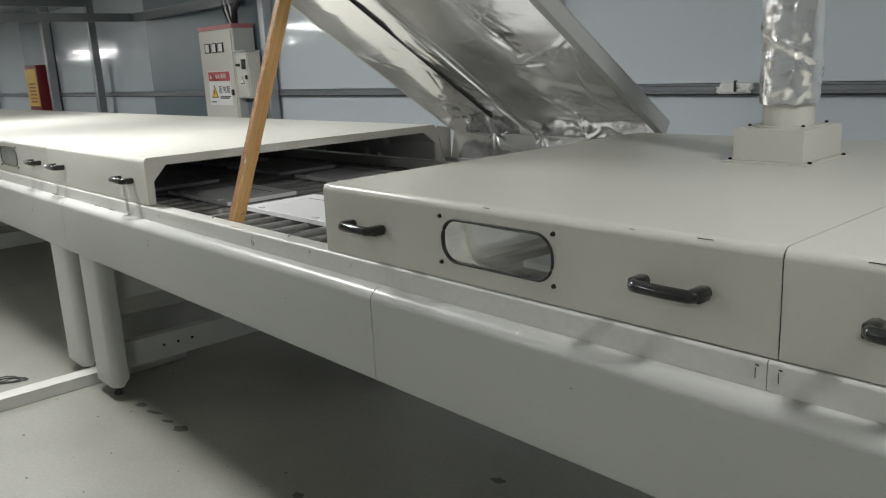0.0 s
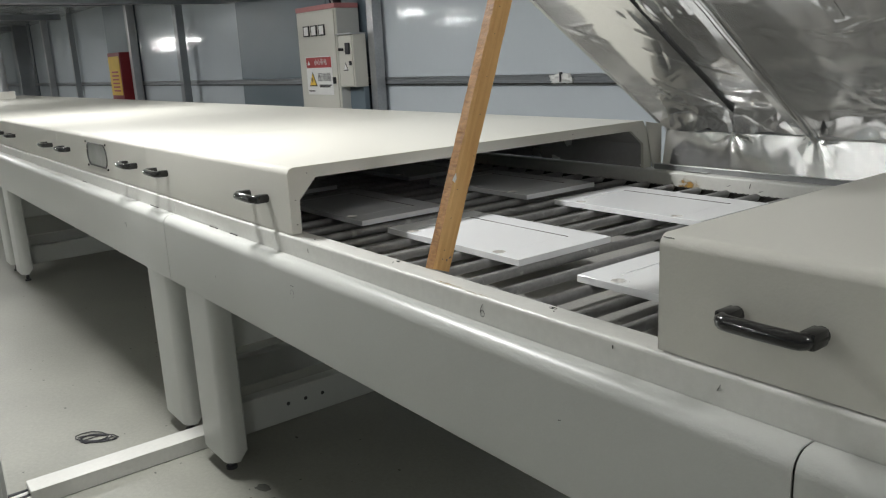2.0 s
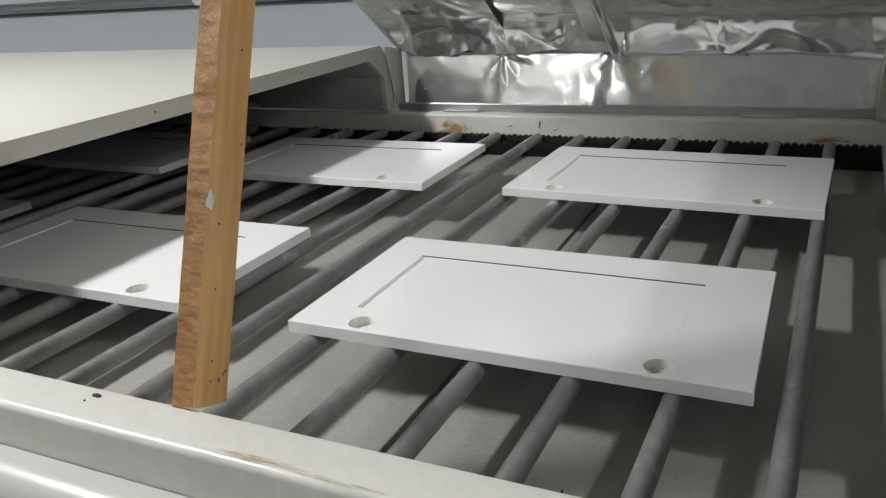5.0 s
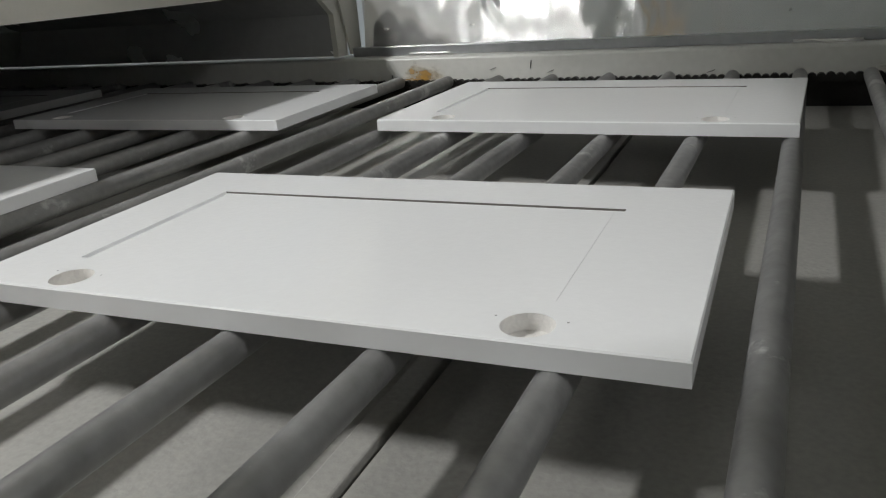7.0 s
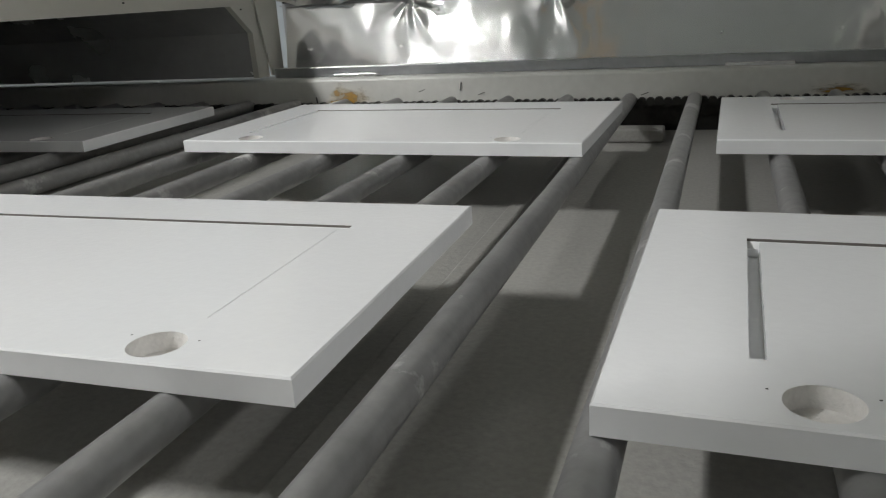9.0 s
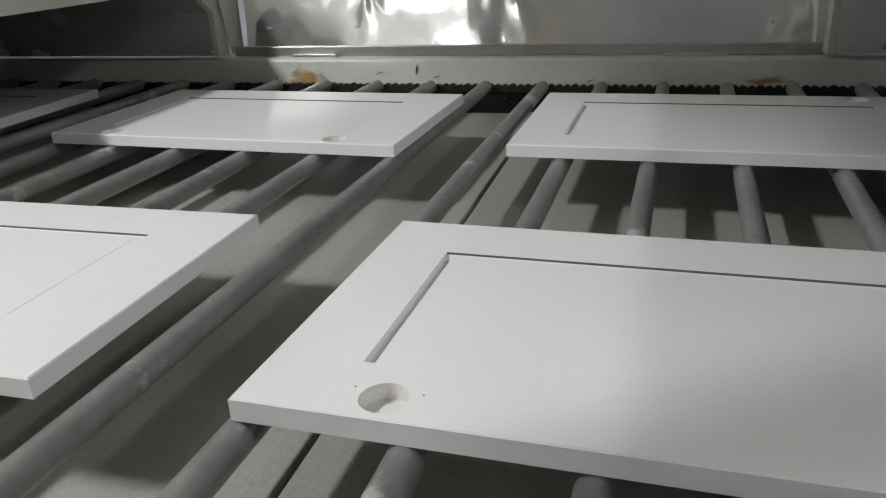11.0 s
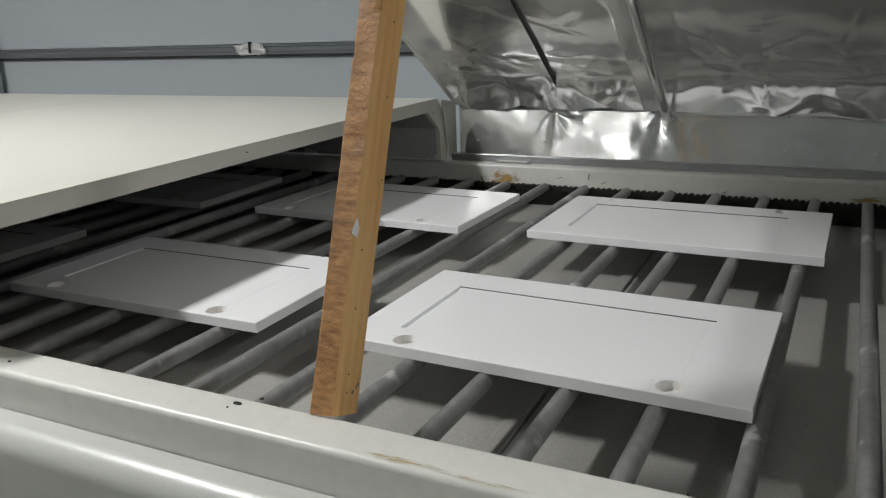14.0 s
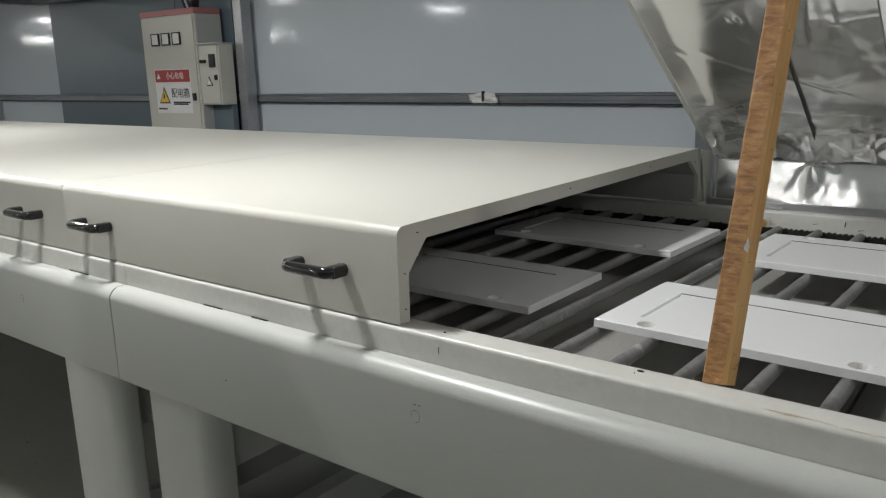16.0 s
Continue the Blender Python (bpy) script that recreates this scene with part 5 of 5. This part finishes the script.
rnd = random.Random(4)
pts = []
for k in range(60):
    a = k * 0.55
    pts.append((0.085 * math.cos(a) * (0.75 + 0.25 * math.sin(k * 0.23)) + 0.0006 * k, 0.05 * math.sin(a * 1.03) * (0.8 + 0.2 * math.sin(k * 0.41)), 0.002 + 0.0008 * (k % 5)))
loose = tagged(part("loose_wire", tube(pts, 0.0024, 6), M_GREY, at=pose(-1.79, -0.385, 0.0, 0, 0, 30)), "tangle of thin dark wire on the floor", "wire")
stand = thing("control_cabinet", pose(0, 0, 0), "grey steel control cabinet standing by the conveyor", "cabinet")
part("body", box(-1.71, -1.09, -1.35, -0.785, 0.06, 1.45, 0.004), M_CABG, stand)
part("door", box(-1.0895, -1.076, -1.34, -0.80, 0.09, 1.43, 0.003), M_CABG, stand)
part("plinth", box(-1.69, -1.11, -1.33, -0.81, 0.012, 0.0595), M_BLACK, stand, "scuffed black plinth")
for xf in (-1.64, -1.16):
    for yf in (-1.28, -0.86):
        part("foot", cyl(xf, yf, 0.0, 0.0118, 0.03, 14), M_GREY, stand)

# dried drips and dirt on the floor
rnd = random.Random(21)
for sx, sy, r, el in ((-0.93, -0.02, 0.020, 1.6), (-0.80, -0.015, 0.014, 3.6), (-0.66, -0.012, 0.012, 3.2), (-0.54, -0.005, 0.026, 1.5), (0.32, 0.05, 0.02, 1.4), (0.78, 0.62, 0.02, 1.4)):
    bm = bmesh.new()
    n = 28
    ring = []
    for q in range(n):
        a = 2 * math.pi * q / n
        rr = r * (1 + 0.45 * noise.noise(Vector((math.cos(a) * 1.6 + sx * 9, math.sin(a) * 1.6, sy * 5))))
        ring.append(bm.verts.new((rr * math.cos(a) * el, rr * math.sin(a), 0.0004)))
    bm.faces.new(ring)
    tagged(part("oil_stain", bm, M_OIL, at=pose(sx, sy, 0.0004, 0, 0, 20)), "dark oil stain on the concrete floor", "stain", "stains on the floor")
# paint flecks and grit
rnd = random.Random(31)
bm = bmesh.new()
for q in range(120):
    fx, fy, fr = rnd.uniform(-4.5, 0.6), rnd.uniform(-1.0, 0.5), rnd.uniform(0.002, 0.006)
    c = bmesh.ops.create_circle(bm, cap_ends=True, segments=6, radius=fr)
    bmesh.ops.scale(bm, verts=c["verts"], vec=(rnd.uniform(0.6, 2.0), 1, 1))
    bmesh.ops.translate(bm, verts=c["verts"], vec=(fx, fy, 0.0005))
tagged(part("grit", bm, M_OIL), "scattered grit on the concrete floor", "grit", kind="stuff")


# ---------------------------------------------------------------- what moves
def motions():
    for ob, x, y, turn in BOARDS:
        walk(ob, [(t, pose(x + SPEED * t, y, TOP, 0, 0, turn)) for t in (0.0, 16.0)])
    walk(carrier, [(t, pose(SPEED * t, 0, 0)) for t in (0.0, 16.0)])


motions()
